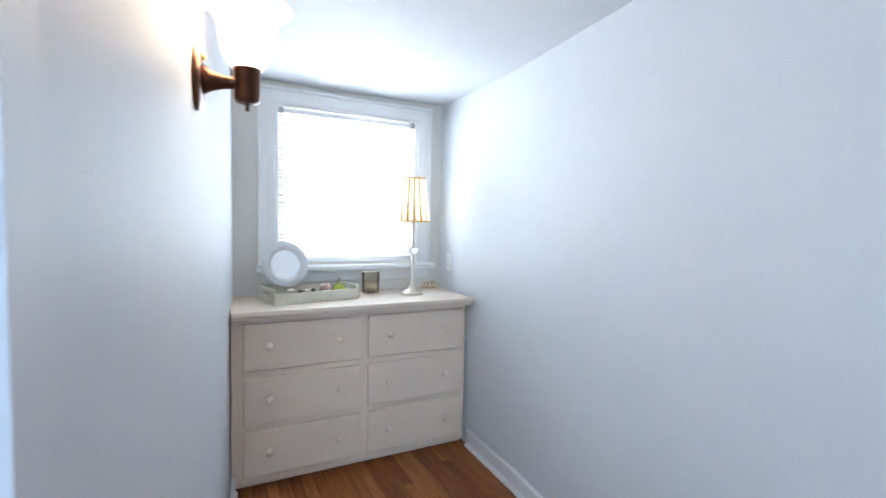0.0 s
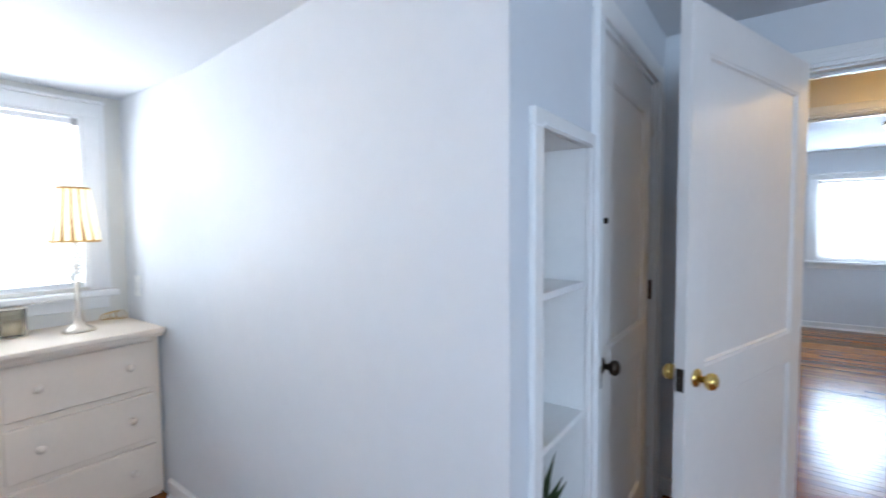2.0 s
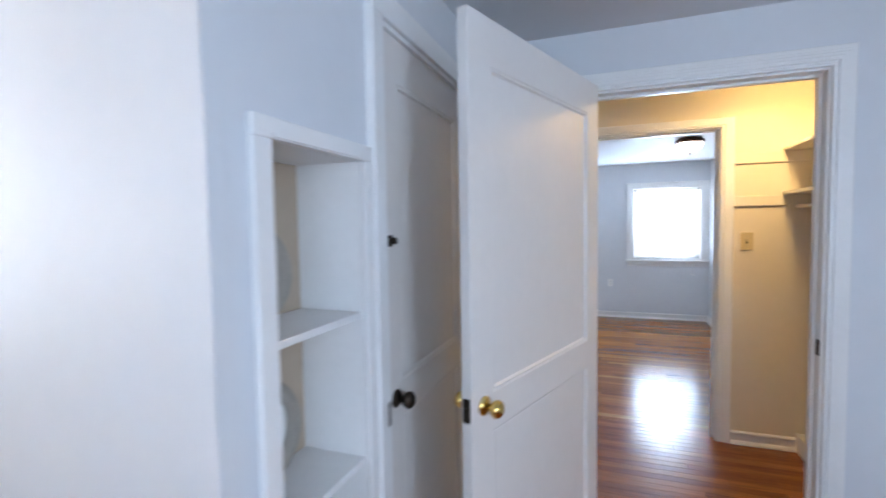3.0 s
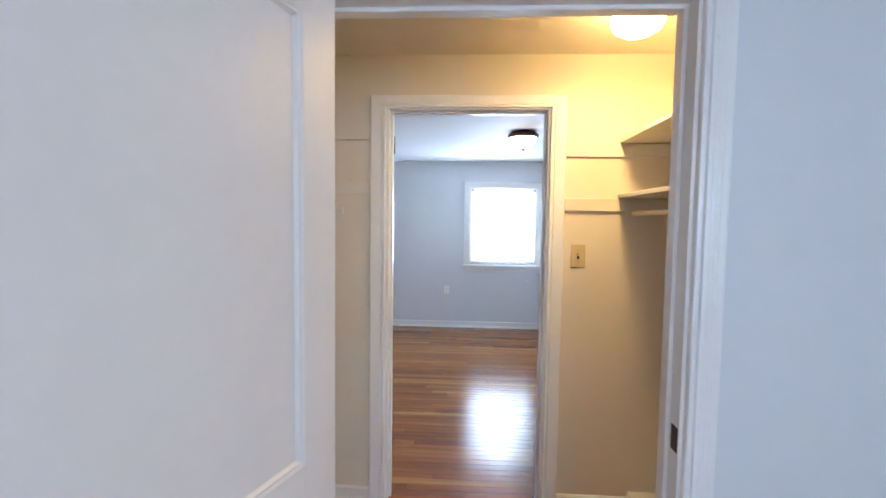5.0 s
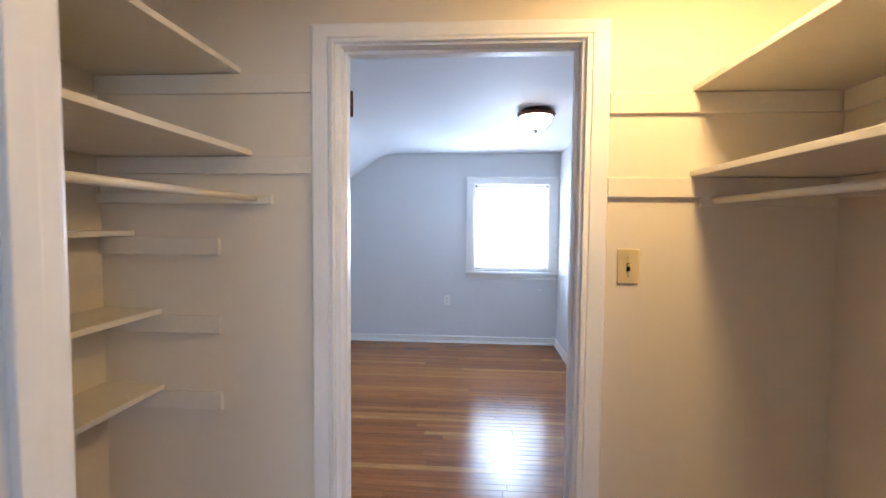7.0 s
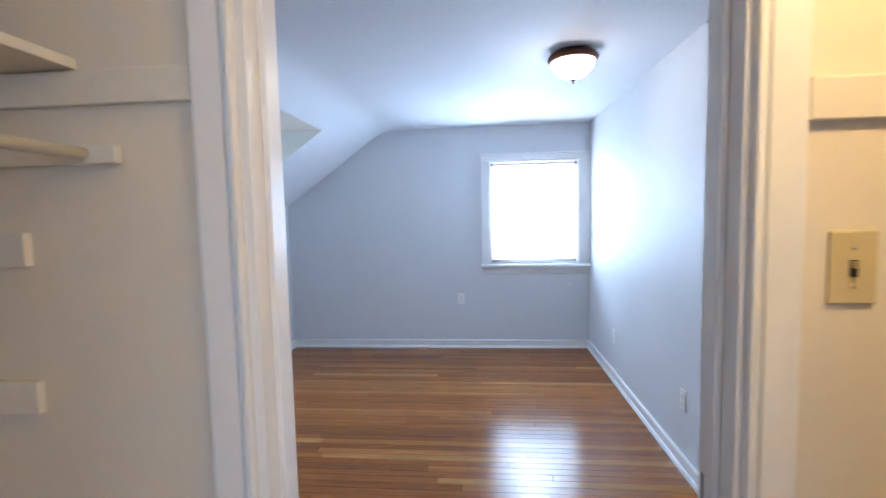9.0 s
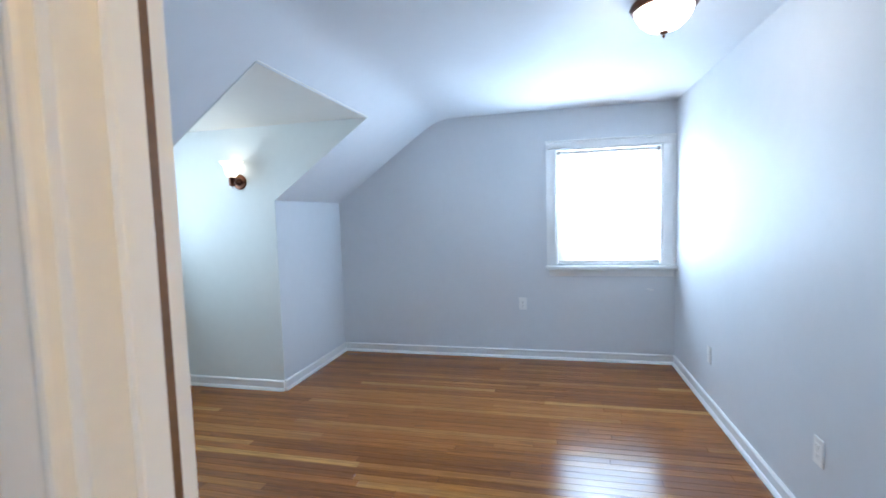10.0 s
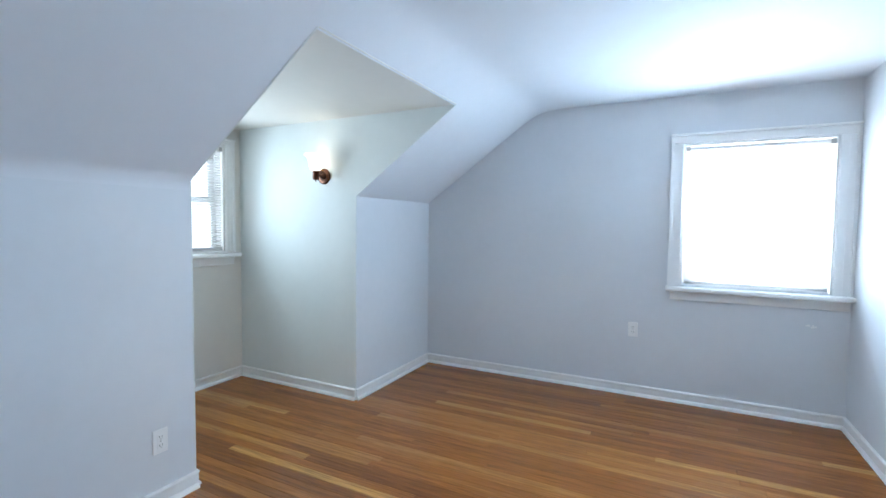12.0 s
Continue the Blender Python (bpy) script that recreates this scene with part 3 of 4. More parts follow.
def switch_plate(x, y, z):
    s = thing("light_switch", "ivory toggle light switch on the closet wall", "light switch", (x, y, z))
    part("plate", bbox(x - 0.035, y - 0.006, z - 0.057, x + 0.035, y, z + 0.057, 0.003), IVORY, s)
    part("slot", bbox(x - 0.0055, y - 0.0075, z - 0.014, x + 0.0055, y - 0.004, z + 0.012), DARK, s)
    part("toggle", bbox(x - 0.004, y - 0.018, z + 0.000, x + 0.004, y - 0.006, z + 0.010, 0.001), IVORY, s)
    for dz in (-0.030, 0.030):
        part("screw", turned([(0, 0), (0.003, 0), (0.003, -0.0015), (0, -0.0015)], (x, y - 0.006, z + dz), "y", 10), STEEL, s)


switch_plate(1.485, 0.0, 1.322)


def outlet(m, label, group="wall outlets"):
    """Duplex outlet; its own y points out of the wall."""
    o = thing("wall_outlet", label, "outlet", group=group)
    o.matrix_basis = m
    put("plate", bbox(-0.035, 0, -0.057, 0.035, 0.006, 0.057, 0.003), PLASTIC, o)
    for dz in (-0.0195, 0.0195):
        f = put("receptacle", bbox(-0.0165, 0.006, dz - 0.014, 0.0165, 0.008, dz + 0.014, 0.001), PLASTIC, o)
        for u, h in ((-0.0065, 0.0045), (0.0065, 0.0035)):
            put("slot", bbox(u - 0.001, 0.0078, dz + 0.001 - h, u + 0.001, 0.0083, dz + 0.003 + h), DARK, f)
        put("ground_hole", turned([(0, 0.0078), (0.0023, 0.0078), (0.0023, 0.0083), (0, 0.0083)], (0, 0, dz - 0.009), "y", 10), DARK, f)
    put("screw", turned([(0, 0.006), (0.003, 0.006), (0.003, 0.0075), (0, 0.0075)], (0, 0, 0), "y", 10), STEEL, o)
    return o


outlet(pose(0.658, 4.025, 0.524, 0, 0, 180), "white duplex outlet high on the end wall")
outlet(pose(1.98, 3.101, 0.372, 0, 0, 90), "white duplex outlet low on the long wall")
outlet(pose(1.98, 1.765, 0.385, 0, 0, 90), "white duplex outlet low on the long wall")
outlet(pose(-1.185, 1.426, 0.311, 0, 0, -90), "white duplex outlet on the knee wall")
outlet(pose(-2.30, -2.649, 1.085, 0, 0, 180), "white duplex outlet on the cheek wall above the dresser")
sc = thing("wall_scuff", "small pale plaster scuff on the end wall", "scuff", (1.773, 4.024, 0.67))
bm = bmesh.new()
for i in range(7):
    bmesh.ops.create_icosphere(bm, subdivisions=1, radius=1, matrix=Matrix.LocRotScale((1.75 + 0.008 * i + random.uniform(-0.004, 0.004), 4.0245, 0.668 + random.uniform(-0.008, 0.008)), None, (0.007, 0.0012, 0.006)))
part("patch", bm, PLASTIC, sc)

# ---- ceiling lights ----
fl = thing("ceiling_light", "flush ceiling light with bronze rim and lit opal bowl", "ceiling light", (1.425, 1.925, 2.30))
part("rim", turned([(0.0, 2.30), (0.105, 2.30), (0.112, 2.285), (0.134, 2.277), (0.140, 2.262), (0.132, 2.250), (0.118, 2.246), (0.0, 2.246)], (1.425, 1.925, 0), "z", 40), BRONZE, fl)
part("bowl", turned([(0.118, 2.2455), (0.112, 2.222), (0.095, 2.195), (0.066, 2.170), (0.030, 2.156), (0.0, 2.153)], (1.425, 1.925, 0), "z", 40), OPAL, fl, "lit white opal glass bowl")
part("finial", turned([(0.0, 2.156), (0.020, 2.153), (0.017, 2.147), (0.006, 2.143), (0.004, 2.139), (0.008, 2.135), (0.004, 2.130), (0.0, 2.124)], (1.425, 1.925, 0), "z", 20), BRONZE, fl)
dm = thing("closet_light", "small lit dome light on the closet ceiling", "ceiling light", (1.56, -0.50, 2.31))
part("base", turned([(0.0, 2.31), (0.075, 2.31), (0.075, 2.292), (0.0, 2.292)], (1.56, -0.5, 0), "z", 32), TRIM, dm)
part("dome", turned([(0.070, 2.291), (0.096, 2.270), (0.098, 2.250), (0.085, 2.225), (0.055, 2.207), (0.0, 2.200)], (1.56, -0.5, 0), "z", 32), OPAL_WARM, dm, "glowing warm glass dome")


# ---- wall sconces ----
def sconce(m, label, glass):
    """Sconce; its own y points out of the wall, origin at the back plate."""
    s = thing("wall_sconce", label, "wall sconce", group="wall sconces")
    s.matrix_basis = m
    put("back_plate", turned([(0.0, 0.0), (0.060, 0.0), (0.060, 0.006), (0.054, 0.012), (0.044, 0.014), (0.0, 0.014)], (0, 0, 0), "y", 36), BRONZE, s)
    put("arm", turned([(0.0, 0.012), (0.030, 0.012), (0.020, 0.030), (0.014, 0.050), (0.012, 0.068), (0.016, 0.088), (0.0, 0.088)], (0, 0, 0), "y", 28), BRONZE, s)
    put("socket", turned([(0.0, -0.036), (0.020, -0.036), (0.024, -0.030), (0.025, 0.028), (0.029, 0.032), (0.0, 0.032)], (0, 0.094, 0), "z", 28), BRONZE, s)
    put("switch_key", turned([(0.0, -0.052), (0.004, -0.052), (0.004, -0.036), (0.0, -0.036)], (0, 0.094, 0), "z", 10), BRONZE, s)
    put("screw", turned([(0.0, 0.014), (0.005, 0.014), (0.004, 0.020), (0.0, 0.021)], (0, 0, 0.042), "y", 12), BRASS, s)
    put("shade", turned([(0.027, 0.030), (0.040, 0.046), (0.049, 0.070), (0.052, 0.095), (0.056, 0.118), (0.068, 0.138), (0.086, 0.150), (0.083, 0.151), (0.064, 0.141), (0.052, 0.118),
                         (0.048, 0.095), (0.044, 0.070), (0.035, 0.048), (0.022, 0.034)], (0, 0.094, 0), "z", 36), glass, s, "lit bell-shaped opal glass shade")
    return s


sconce(pose(-0.70, -4.0540, 1.603, 0, 0, -4.2), "bronze wall sconce with a lit opal bell shade", OPAL_SCONCE)
sconce(pose(-1.485, 2.90, 1.692, 0, 0, 180), "bronze wall sconce in the bedroom dormer", OPAL_DIM)

# ---- built-in dresser ----
dr = thing("dresser", "white painted built-in dresser with six drawers", "dresser", (-2.25, -3.305, 0))
bm = bbox(-2.45, -3.94, 0.0, -2.10, -2.67, 0.868)
part("carcass", bm, WHITE, dr)
bm = bmesh.new()
for y0, y1 in ((-3.945, -3.885), (-3.318, -3.264), (-2.700, -2.664)):
    box(bm, -2.10, y0, 0.030, -2.05, y1, 0.868)
for z0, z1 in ((0.030, 0.074), (0.300, 0.332), (0.560, 0.592), (0.822, 0.868)):
    for y0, y1 in ((-3.885, -3.318), (-3.264, -2.700)):
        box(bm, -2.10, y0, z0, -2.05, y1, z1)
part("face_frame", bm, WHITE, dr)
part("toe_board", bbox(-2.10, -3.945, 0.0, -2.085, -2.664, 0.030), WHITE, dr)
bm = bbox(-2.45, -3.95, 0.878, -1.955, -2.664, 0.905, 0.006)
part("top", bm, WHITE, dr, "smooth white painted dresser top")
part("top_moulding", bbox(-2.06, -3.948, 0.858, -1.975, -2.666, 0.878, 0.006), WHITE, dr)
for z0, z1 in ((0.066, 0.299), (0.331, 0.565), (0.597, 0.830)):
    for y0, y1 in ((-3.893, -3.312), (-3.270, -2.692)):
        d = part("drawer", bbox(-2.07, y0, z0, -2.032, y1, z1, 0.006), WHITE, dr)
        for k in (0.2, 0.8):
            y, z = y0 + (y1 - y0) * k, (z0 + z1) / 2 + 0.008
            part("knob", turned([(0.0, 0.0), (0.009, 0.0), (0.008, 0.010), (0.017, 0.017), (0.018, 0.024), (0.012, 0.030), (0.0, 0.032)], (-2.032, y, z), "x", 20), WHITE, d)

# ---- things on the dresser ----
TOP = 0.906
tl = thing("table_lamp", "slim nickel table lamp with a lit pleated gold shade", "lamp", (-2.21, -2.946, TOP))
c = (-2.21, -2.946, TOP)
part("base", turned([(0.0, 0.0), (0.066, 0.0), (0.066, 0.006), (0.058, 0.016), (0.030, 0.030), (0.018, 0.060), (0.013, 0.110), (0.010, 0.160), (0.009, 0.245), (0.0, 0.245)], c, "z", 32), NICKEL, tl)
part("glass_ball", turned([(0.0, 0.240), (0.012, 0.243), (0.026, 0.258), (0.027, 0.270), (0.014, 0.286), (0.0, 0.288)], c, "z", 24), material("clear_glass", (0.95, 0.95, 0.93), 0.03, vary=0.0, trans=1.0), tl, "clear glass ball")
part("stem", turned([(0.0, 0.285), (0.006, 0.285), (0.006, 0.46), (0.0, 0.46)], c, "z", 12), NICKEL, tl)
bm = bmesh.new()
n = 15
for i in range(n):
    for j in range(6):
        for odd in (0, 1):
            quad = []
            for side, k in ((0, j / 6), (1, j / 6), (1, (j + 1) / 6), (0, (j + 1) / 6)):
                f = 0.28 + 0.42 * max(0, 0.45 - k) + 0.25 * max(0, k - 0.55)
                a = (i + (f if side else 0)) if not odd else (i + (1 if side else f))
                r = 0.100 - 0.036 * k + 0.002 * (a % 1 == 0)
                t = 2 * math.pi * a / n
                quad.append(bm.verts.new((c[0] + r * math.cos(t), c[1] + r * math.sin(t), c[2] + 0.438 + 0.252 * k)))
            bm.faces.new(quad).material_index = odd
bmesh.ops.remove_doubles(bm, verts=bm.verts[:], dist=1e-4)
shade = part("shade", bm, SHADE_GOLD, tl, "pleated cream and gold fabric shade")
shade.data.materials.append(SHADE_PALE)
for z, r in ((0.436, 0.0985), (0.688, 0.0630)):
    part("trim_band", turned([(r, z - 0.004), (r + 0.004, z - 0.004), (r + 0.004, z + 0.005), (r, z + 0.005), (r, z - 0.004)], c, "z", 44), SHADE_GOLD, tl)


tray_m = pose(-2.245, -3.545, TOP, 0, 0, 102)
tr = thing("tray", "pale wooden serving tray with cut-out handles", "tray")
tr.matrix_basis = tray_m
PALE = material("whitewashed_wood", (0.62, 0.60, 0.50), 0.5, vary=0.12, scale=12, bump=0.2, bump_scale=60)
put("bottom", bbox(-0.235, -0.135, 0.0, 0.235, 0.135, 0.010), PALE, tr)
for y0, y1 in ((-0.135, -0.123), (0.123, 0.135)):
    put("side", bbox(-0.235, y0, 0.010, 0.235, y1, 0.056, 0.002), PALE, tr)
for s in (-1, 1):
    bm = bmesh.new()
    x0, x1 = sorted((s * 0.235, s * 0.223))
    for b in ((-0.123, 0.010, -0.05, 0.075), (0.05, 0.010, 0.123, 0.075), (-0.05, 0.010, 0.05, 0.036), (-0.05, 0.060, 0.05, 0.075)):
        box(bm, x0, b[0], b[1], x1, b[2], b[3])
    put("handle_end", bm, PALE, tr)


def round_mirror(label, m, r, ring, mat, group=""):
    """Framed round mirror; its own y is the way that it faces."""
    o = thing("round_mirror", label, "mirror", group=group)
    o.matrix_basis = m
    prof = [(r, 0.0), (r + 0.001, 0.010), (r - ring * 0.15, 0.020), (r - ring * 0.35, 0.017), (r - ring * 0.5, 0.024), (r - ring * 0.75, 0.020), (r - ring, 0.008), (r - ring, 0.0)]
    bm = bmesh.new()
    lathe(bm, prof, (0, 0, 0), "y", 48)
    bmesh.ops.delete(bm, geom=[f for f in bm.faces if len(f.verts) > 4], context="FACES")
    put("frame", bm, mat, o)
    glass = put("glass", turned([(r - ring + 0.002, 0.002), (r - ring + 0.002, 0.006)], (0, 0, 0), "y", 48), MIRROR, o, "round mirror glass")
    for f in glass.data.polygons:
        f.use_smooth = False
    return o


FRAME = material("chalky_white_frame", (0.66, 0.67, 0.68), 0.55, vary=0.06, scale=20, bump=0.2)
STONE = material("weathered_grey_frame", (0.40, 0.36, 0.31), 0.7, vary=0.14, scale=18, bump=0.5, bump_scale=50)
round_mirror("round white framed mirror leaning in the tray", pose(-2.335, -3.66, 1.087, 15, 0, -78), 0.128, 0.048, FRAME)
orn = thing("ornament", "pink marbled decorative ball in the tray", "ornament", (-2.27, -3.45, TOP + 0.01))
part("ball", turned([(0.0, 0.010)] + [(0.034 * math.sin(a), 0.044 - 0.034 * math.cos(a)) for a in np.linspace(0.15, 2.95, 12)] + [(0.0, 0.078)], (-2.27, -3.45, TOP), "z", 24), material("pink_marble", (0.52, 0.36, 0.30), 0.3, vary=0.35, scale=25), orn)
pr = thing("ornament", "green glass pear ornament with a wire loop", "ornament", (-2.26, -3.375, TOP + 0.01))
part("pear", turned([(0.0, 0.010), (0.022, 0.014), (0.036, 0.032), (0.036, 0.048), (0.024, 0.064), (0.012, 0.076), (0.0, 0.080)], (-2.26, -3.375, TOP), "z", 24), material("green_glass", (0.42, 0.46, 0.08), 0.15, vary=0.2, scale=20), pr)
bm = bmesh.new()
lathe(bm, [(0.024 + 0.002 * math.cos(a), 0.002 * math.sin(a)) for a in np.linspace(0, 5.5, 8)], (0, 0, 0), "y", 24)
ob = part("loop", bm, NICKEL, pr)
ob.location = (-2.26, -3.375, TOP + 0.088)
for i in range(22):
    s = thing("pebble", "dark polished decorative pebble in the tray", "pebble", group="pebbles in the tray")
    bm = bmesh.new()
    bmesh.ops.create_icosphere(bm, subdivisions=2, radius=0.016)
    for v in bm.verts:
        v.co *= 1 + 0.25 * noise.noise(v.co * 60 + Vector((i, 0, 0)))
        v.co.z *= 0.62
        v.co.x *= 1.3
    for f in bm.faces:
        f.smooth = True
    put("stone", bm, NICKEL if i % 3 else DARK_METAL, s)
    s.matrix_basis = tray_m @ pose(-0.13 + 0.026 * (i % 8) + random.uniform(-0.008, 0.008), random.uniform(-0.08, 0.0), 0.020 + 0.017 * (i // 8), 0, 0, random.uniform(0, 360))
cj = thing("candle_jar", "amber ribbed glass candle jar with wire rim", "candle jar", (-2.335, -3.165, TOP))
AMBER = material("smoky_glass", (0.99, 0.94, 0.85), 0.05, vary=0.05, scale=30, trans=1.0, ior=1.12)
part("jar", turned([(0.0, 0.0), (0.048, 0.0), (0.051, 0.006), (0.052, 0.122), (0.049, 0.126), (0.046, 0.122), (0.045, 0.010), (0.0, 0.009)], (-2.335, -3.165, TOP), "z", 32), AMBER, cj)
part("candle", turned([(0.0, 0.011), (0.040, 0.011), (0.040, 0.060), (0.0, 0.062)], (-2.335, -3.165, TOP), "z", 24), material("wax", (0.75, 0.68, 0.55), 0.5, vary=0.03), cj)
bm = bmesh.new()
for i in range(8):
    a = i * math.pi / 4
    box(bm, -2.335 + 0.0535 * math.cos(a) - 0.0008, -3.165 + 0.0535 * math.sin(a) - 0.0012, TOP, -2.335 + 0.0535 * math.cos(a) + 0.0008, -3.165 + 0.0535 * math.sin(a) + 0.0012, TOP + 0.128)
lathe(bm, [(0.053, 0.126), (0.056, 0.126), (0.056, 0.131), (0.053, 0.131)], (-2.335, -3.165, TOP), "z", 32)
part("wire_holder", bm, NICKEL, cj)
wd = thing("wire_ornament", "small twisted gold wire ornament by the wall", "ornament", (-2.38, -2.74, TOP))
for k in range(4):
    cu = bpy.data.curves.new("wire", "CURVE")
    cu.dimensions, cu.bevel_depth = "3D", 0.0022
    sp = cu.splines.new("POLY")
    sp.points.add(23)
    for i in range(24):
        a = i / 23 * 2 * math.pi
        sp.points[i].co = (-2.38 + 0.020 * math.sin(a + k), -2.745 + (k - 1.5) * 0.024 + 0.022 * math.cos(a), TOP + 0.024 + 0.021 * math.sin(a), 1)
    cu.materials.append(BRASS)
    ob = new("wire_ring", cu)
    ob.parent = wd
    ob.matrix_parent_inverse = wd.matrix_basis.inverted()

# ---- niche ----
ni = thing("wall_niche_shelves", "white painted recessed shelf niche in the wall", "niche shelves", (-0.05, -2.5175, 0.1), kind="structure")
# The back board is darker and browner than the niche sides.
part("back", bbox(-0.150, -2.70, 0.085, -0.138, -2.335, 1.65), material("niche_back_tan", (0.50, 0.40, 0.30), 0.55, vary=0.05, scale=4, bump=0.1), ni, "tan back board")
for a, b in ((-2.702, -2.690), (-2.345, -2.333)):
    part("side", bbox(-0.138, a, 0.085, 0.0605, b, 1.645), TRIM, ni)
part("niche_top", bbox(-0.138, -2.690, 1.630, 0.0605, -2.345, 1.645), TRIM, ni)
for z in (1.234, 0.838, 0.442, 0.10):
    part("shelf", bbox(-0.137, -2.689, z - 0.018, 0.058, -2.346, z, 0.002), TRIM, ni)
for a, b in ((-2.740, -2.690), (-2.345, -2.302)):
    part("frame_side", bbox(0.0615, a, 0.06, 0.078, b, 1.630, 0.003), TRIM, ni)
bm = bbox(0.0615, -2.740, 1.630, 0.078, -2.302, 1.672, 0.003)
box(bm, 0.078, -2.69, 1.634, 0.083, -2.345, 1.641)
part("frame_head", bm, TRIM, ni)
part("frame_foot", bbox(0.0615, -2.740, 0.02, 0.078, -2.302, 0.06, 0.003), TRIM, ni)
round_mirror("round grey framed mirror on the niche shelf", pose(-0.121, -2.538, 1.234 + 0.120, 6, 0, -90), 0.120, 0.042, STONE, "niche mirrors")
round_mirror("round grey framed mirror on the niche shelf", pose(-0.121, -2.520, 0.838 + 0.120, 6, 0, -90), 0.120, 0.042, STONE, "niche mirrors")
pl = thing("potted_plant", "small dark green leafy plant on the niche shelf", "plant", (-0.005, -2.57, 0.442))
part("pot", turned([(0.0, 0.0), (0.040, 0.0), (0.052, 0.105), (0.055, 0.11), (0.048, 0.112), (0.0, 0.10)], (-0.005, -2.57, 0.442), "z", 24), DARK_METAL, pl)
bm = bmesh.new()
for i in range(70):
    a, e, r = random.uniform(0, 6.28), random.uniform(0.3, 1.4), random.uniform(0.07, 0.165)
    base = Vector((-0.005, -2.57, 0.55))
    d = Vector((math.cos(a) * math.cos(e) * 0.5, math.sin(a) * math.cos(e) * 0.6, math.sin(e)))
    tip = base + d * r * 1.6
    side = d.cross(Vector((0, 0, 1))).normalized() * 0.012
    mid = base + d * r
    vs = [bm.verts.new(p) for p in (base + d * r * 0.5, mid + side, tip, mid - side)]
    bm.faces.new(vs)
part("leaves", bm, material("dark_leaf", (0.05, 0.085, 0.03), 0.45, vary=0.3, scale=40), pl)

# ---- floor boards ----


def board_material(name, tones, island):
    m = bpy.data.materials.new(name)
    m.use_nodes = True
    nt = m.node_tree
    b = nt.nodes["Principled BSDF"]
    tc, mp, nz, fine, bp = [nt.nodes.new("ShaderNode" + k) for k in ("TexCoord", "Mapping", "TexNoise", "TexNoise", "Bump")]
    rnd = nt.nodes.new("ShaderNodeNewGeometry" if island else "ShaderNodeObjectInfo")
    rout = rnd.outputs["Random Per Island" if island else "Random"]
    off = nt.nodes.new("ShaderNodeVectorMath")
    off.operation = "MULTIPLY_ADD"
    off.inputs[1].default_value, off.inputs[2].default_value = (37, 13, 5), (0, 0, 0)
    nt.links.new(rout, off.inputs[0])
    add = nt.nodes.new("ShaderNodeVectorMath")
    nt.links.new(tc.outputs["Object"], add.inputs[0])
    nt.links.new(off.outputs[0], add.inputs[1])
    mp.inputs["Scale"].default_value = (2.0, 46, 20)
    nt.links.new(add.outputs[0], mp.inputs[0])
    nz.inputs["Scale"].default_value, nz.inputs["Detail"].default_value, nz.inputs["Distortion"].default_value = 1.0, 5, 1.7
    fine.inputs["Scale"].default_value, fine.inputs["Detail"].default_value = 6.0, 3
    nt.links.new(mp.outputs[0], nz.inputs["Vector"])
    nt.links.new(mp.outputs[0], fine.inputs["Vector"])
    ramp = nt.nodes.new("ShaderNodeValToRGB")
    while len(ramp.color_ramp.elements) < len(tones):
        ramp.color_ramp.elements.new(0.5)
    for e, (pos, col) in zip(ramp.color_ramp.elements, tones):
        e.position, e.color = pos, (*col, 1)
    nt.links.new(rout, ramp.inputs[0])
    grain = nt.nodes.new("ShaderNodeMapRange")
    grain.inputs["From Min"].default_value, grain.inputs["From Max"].default_value = 0.3, 0.7
    grain.inputs["To Min"].default_value, grain.inputs["To Max"].default_value = 0.52, 1.36
    mixf = nt.nodes.new("ShaderNodeMath")
    mixf.operation = "MULTIPLY_ADD"
    mixf.inputs[1].default_value = 0.35
    nt.links.new(fine.outputs["Fac"], mixf.inputs[0])
    sc2 = nt.nodes.new("ShaderNodeMath")
    sc2.operation = "MULTIPLY"
    sc2.inputs[1].default_value = 0.65
    nt.links.new(nz.outputs["Fac"], sc2.inputs[0])
    nt.links.new(sc2.outputs[0], mixf.inputs[2])
    nt.links.new(mixf.outputs[0], grain.inputs["Value"])
    vm = nt.nodes.new("ShaderNodeVectorMath")
    vm.operation = "SCALE"
    nt.links.new(ramp.outputs[0], vm.inputs[0])
    nt.links.new(grain.outputs[0], vm.inputs["Scale"])
    nt.links.new(vm.outputs[0], b.inputs["Base Color"])
    b.inputs["Roughness"].default_value, b.inputs["Specular IOR Level"].default_value = 0.20, 0.34
    b.inputs["Coat Weight"].default_value, b.inputs["Coat Roughness"].default_value = 0.0, 0.14
    bp.inputs["Strength"].default_value, bp.inputs["Distance"].default_value = 0.12, 0.001
    nt.links.new(nz.outputs["Fac"], bp.inputs["Height"])
    nt.links.new(bp.outputs[0], b.inputs["Normal"])
    return m


OAK = [(p, tuple(v * k for v, k in zip(c3, (0.96, 0.78, 0.45)))) for p, c3 in [(0.0, (0.235, 0.094, 0.029)), (0.22, (0.30, 0.125, 0.038)), (0.68, (0.345, 0.15, 0.045)), (0.86, (0.385, 0.18, 0.058)), (1.0, (0.52, 0.30, 0.12))]]
RED = [(0.0, (0.20, 0.060, 0.013)), (0.5, (0.26, 0.084, 0.018)), (1.0, (0.32, 0.115, 0.027))]
BOARD_OBJ = board_material("oak_board", OAK, False)
BOARD_RED = board_material("red_oak_board", RED, True)
W = 0.057


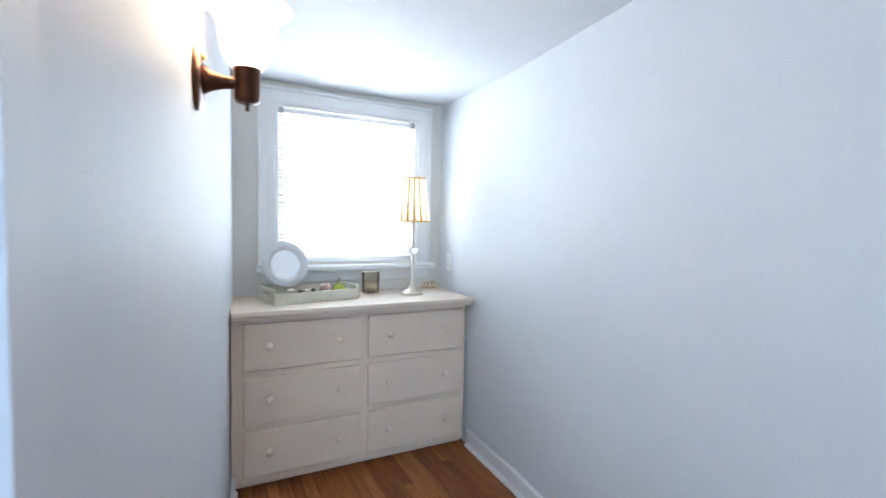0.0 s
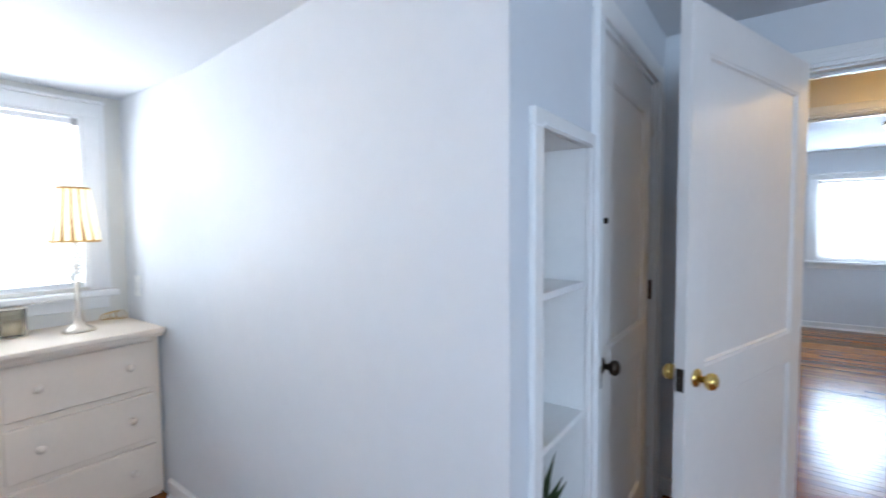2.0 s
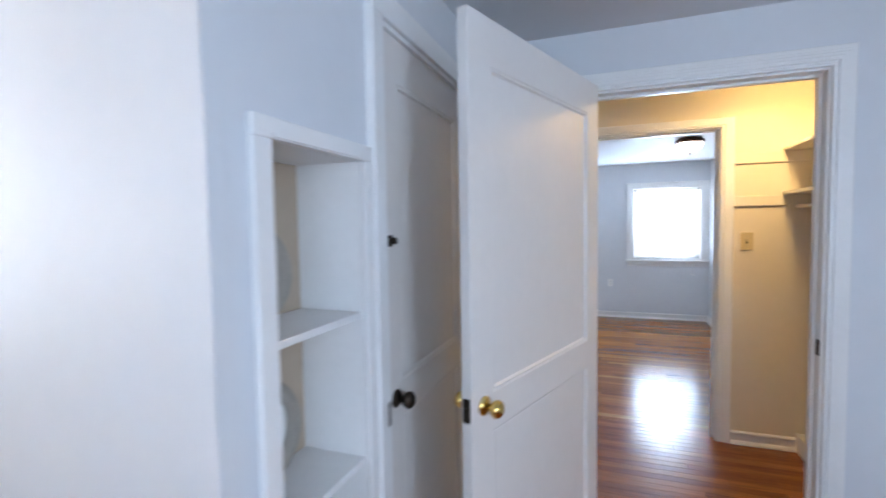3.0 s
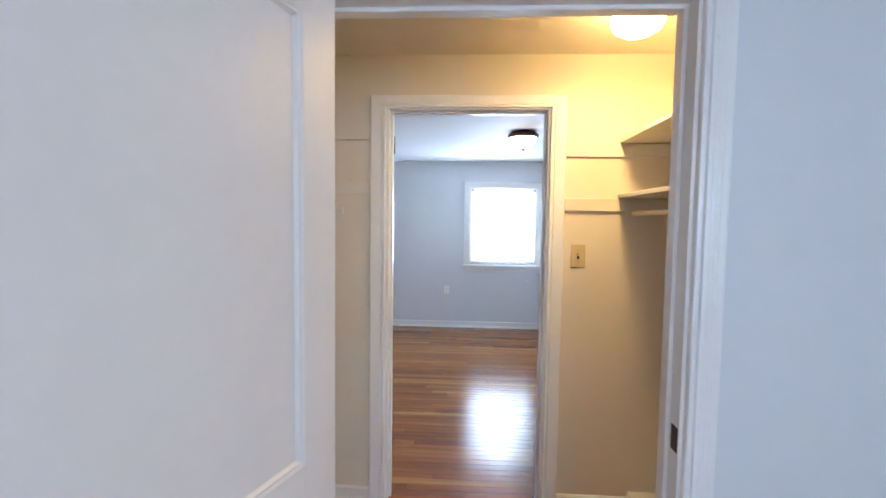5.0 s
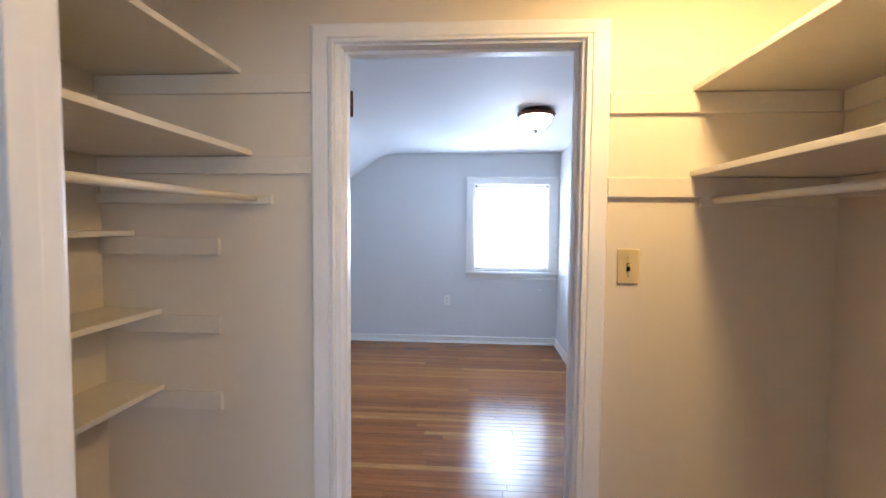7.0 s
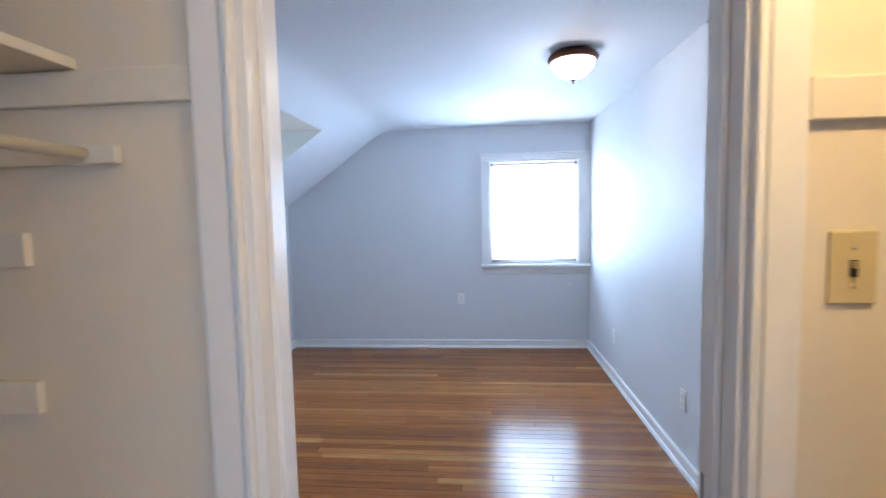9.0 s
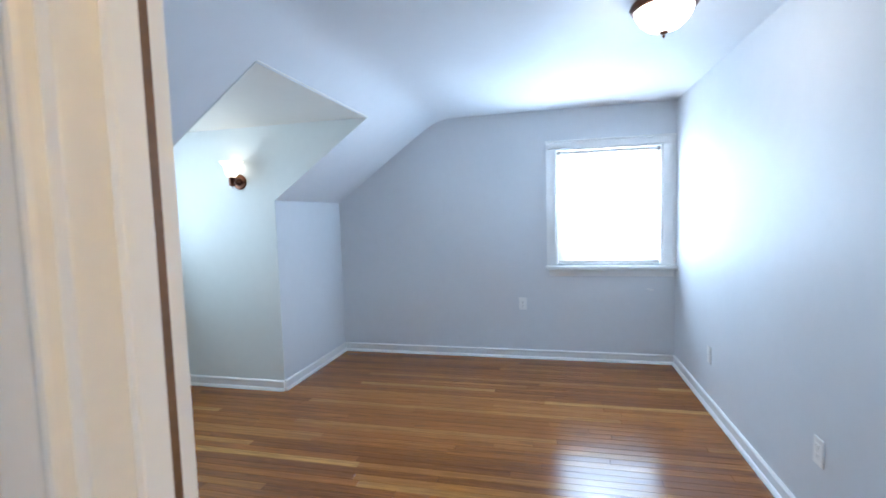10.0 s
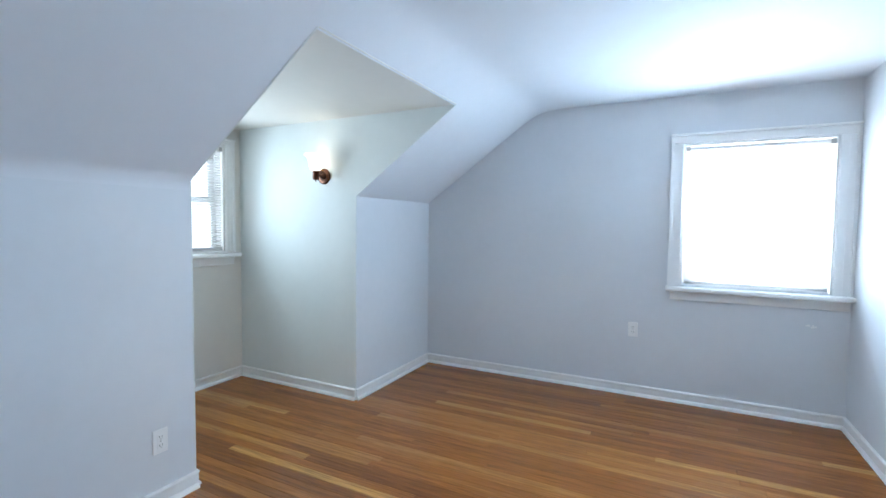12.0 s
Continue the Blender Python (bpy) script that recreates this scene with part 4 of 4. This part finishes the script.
def board_verts(length):
    x, y, c = length / 2 - 0.0002, W / 2 - 0.0003, 0.0012
    return [(sx * x, sy * y, -0.012) for sx, sy in ((-1, -1), (1, -1), (1, 1), (-1, 1))] + \
        [(sx * x, sy * y, -c) for sx, sy in ((-1, -1), (1, -1), (1, 1), (-1, 1))] + \
        [(sx * (x - c), sy * (y - c), 0.0) for sx, sy in ((-1, -1), (1, -1), (1, 1), (-1, 1))]


BOARD_FACES = [(0, 1, 5, 4), (1, 2, 6, 5), (2, 3, 7, 6), (3, 0, 4, 7), (4, 5, 9, 8), (5, 6, 10, 9), (6, 7, 11, 10), (7, 4, 8, 11), (8, 9, 10, 11)]
shared = {}


def runs(x0, x1, low, high):
    x = x0 - random.uniform(0, 0.6)
    while x < x1:
        n = round(random.uniform(low, high) * 8) / 8
        yield max(x, x0), min(x + n, x1)
        x += n


for i in range(69):
    y = 0.118 + W * (i + 0.5)
    if y > 4.04:
        break
    x_from = -2.44 if 1.59 < y < 2.92 else -1.20
    for a, b in runs(x_from, 1.99, 0.8, 2.8):
        n = round(b - a, 3)
        if n < 0.06:
            continue
        if n not in shared:
            me = bpy.data.meshes.new("board")
            me.from_pydata(board_verts(n), [], BOARD_FACES)
            me.materials.append(BOARD_OBJ)
            shared[n] = me
        ob = new("board", shared[n])
        ob.parent = floor
        ob.matrix_basis = pose((a + b) / 2, y, random.uniform(-0.0002, 0.0002), random.uniform(-0.22, 0.22), random.uniform(-0.02, 0.02), 0)
verts, faces = [], []
for x0, x1, y0, y1 in ((-0.34, 2.14, -1.16, 0.118), (0.05, 3.31, -5.61, -1.16), (-2.1, 0.05, -4.12, -2.65)):
    y = y1 - W / 2
    while y > y0 - W / 2:
        for a, b in runs(x0, x1, 0.6, 2.2):
            if b - a < 0.04:
                continue
            k = len(verts)
            verts += [(p[0] + (a + b) / 2, p[1] + y, p[2]) for p in board_verts(b - a)]
            faces += [tuple(k + j for j in f) for f in BOARD_FACES]
        y -= W
me = bpy.data.meshes.new("floor_boards")
me.from_pydata(verts, [], faces)
me.materials.append(BOARD_RED)
fb = new("floor_boards", me)
fb.parent = floor
tagged(fb, "dark reddish varnished strip boards", kind="stuff")
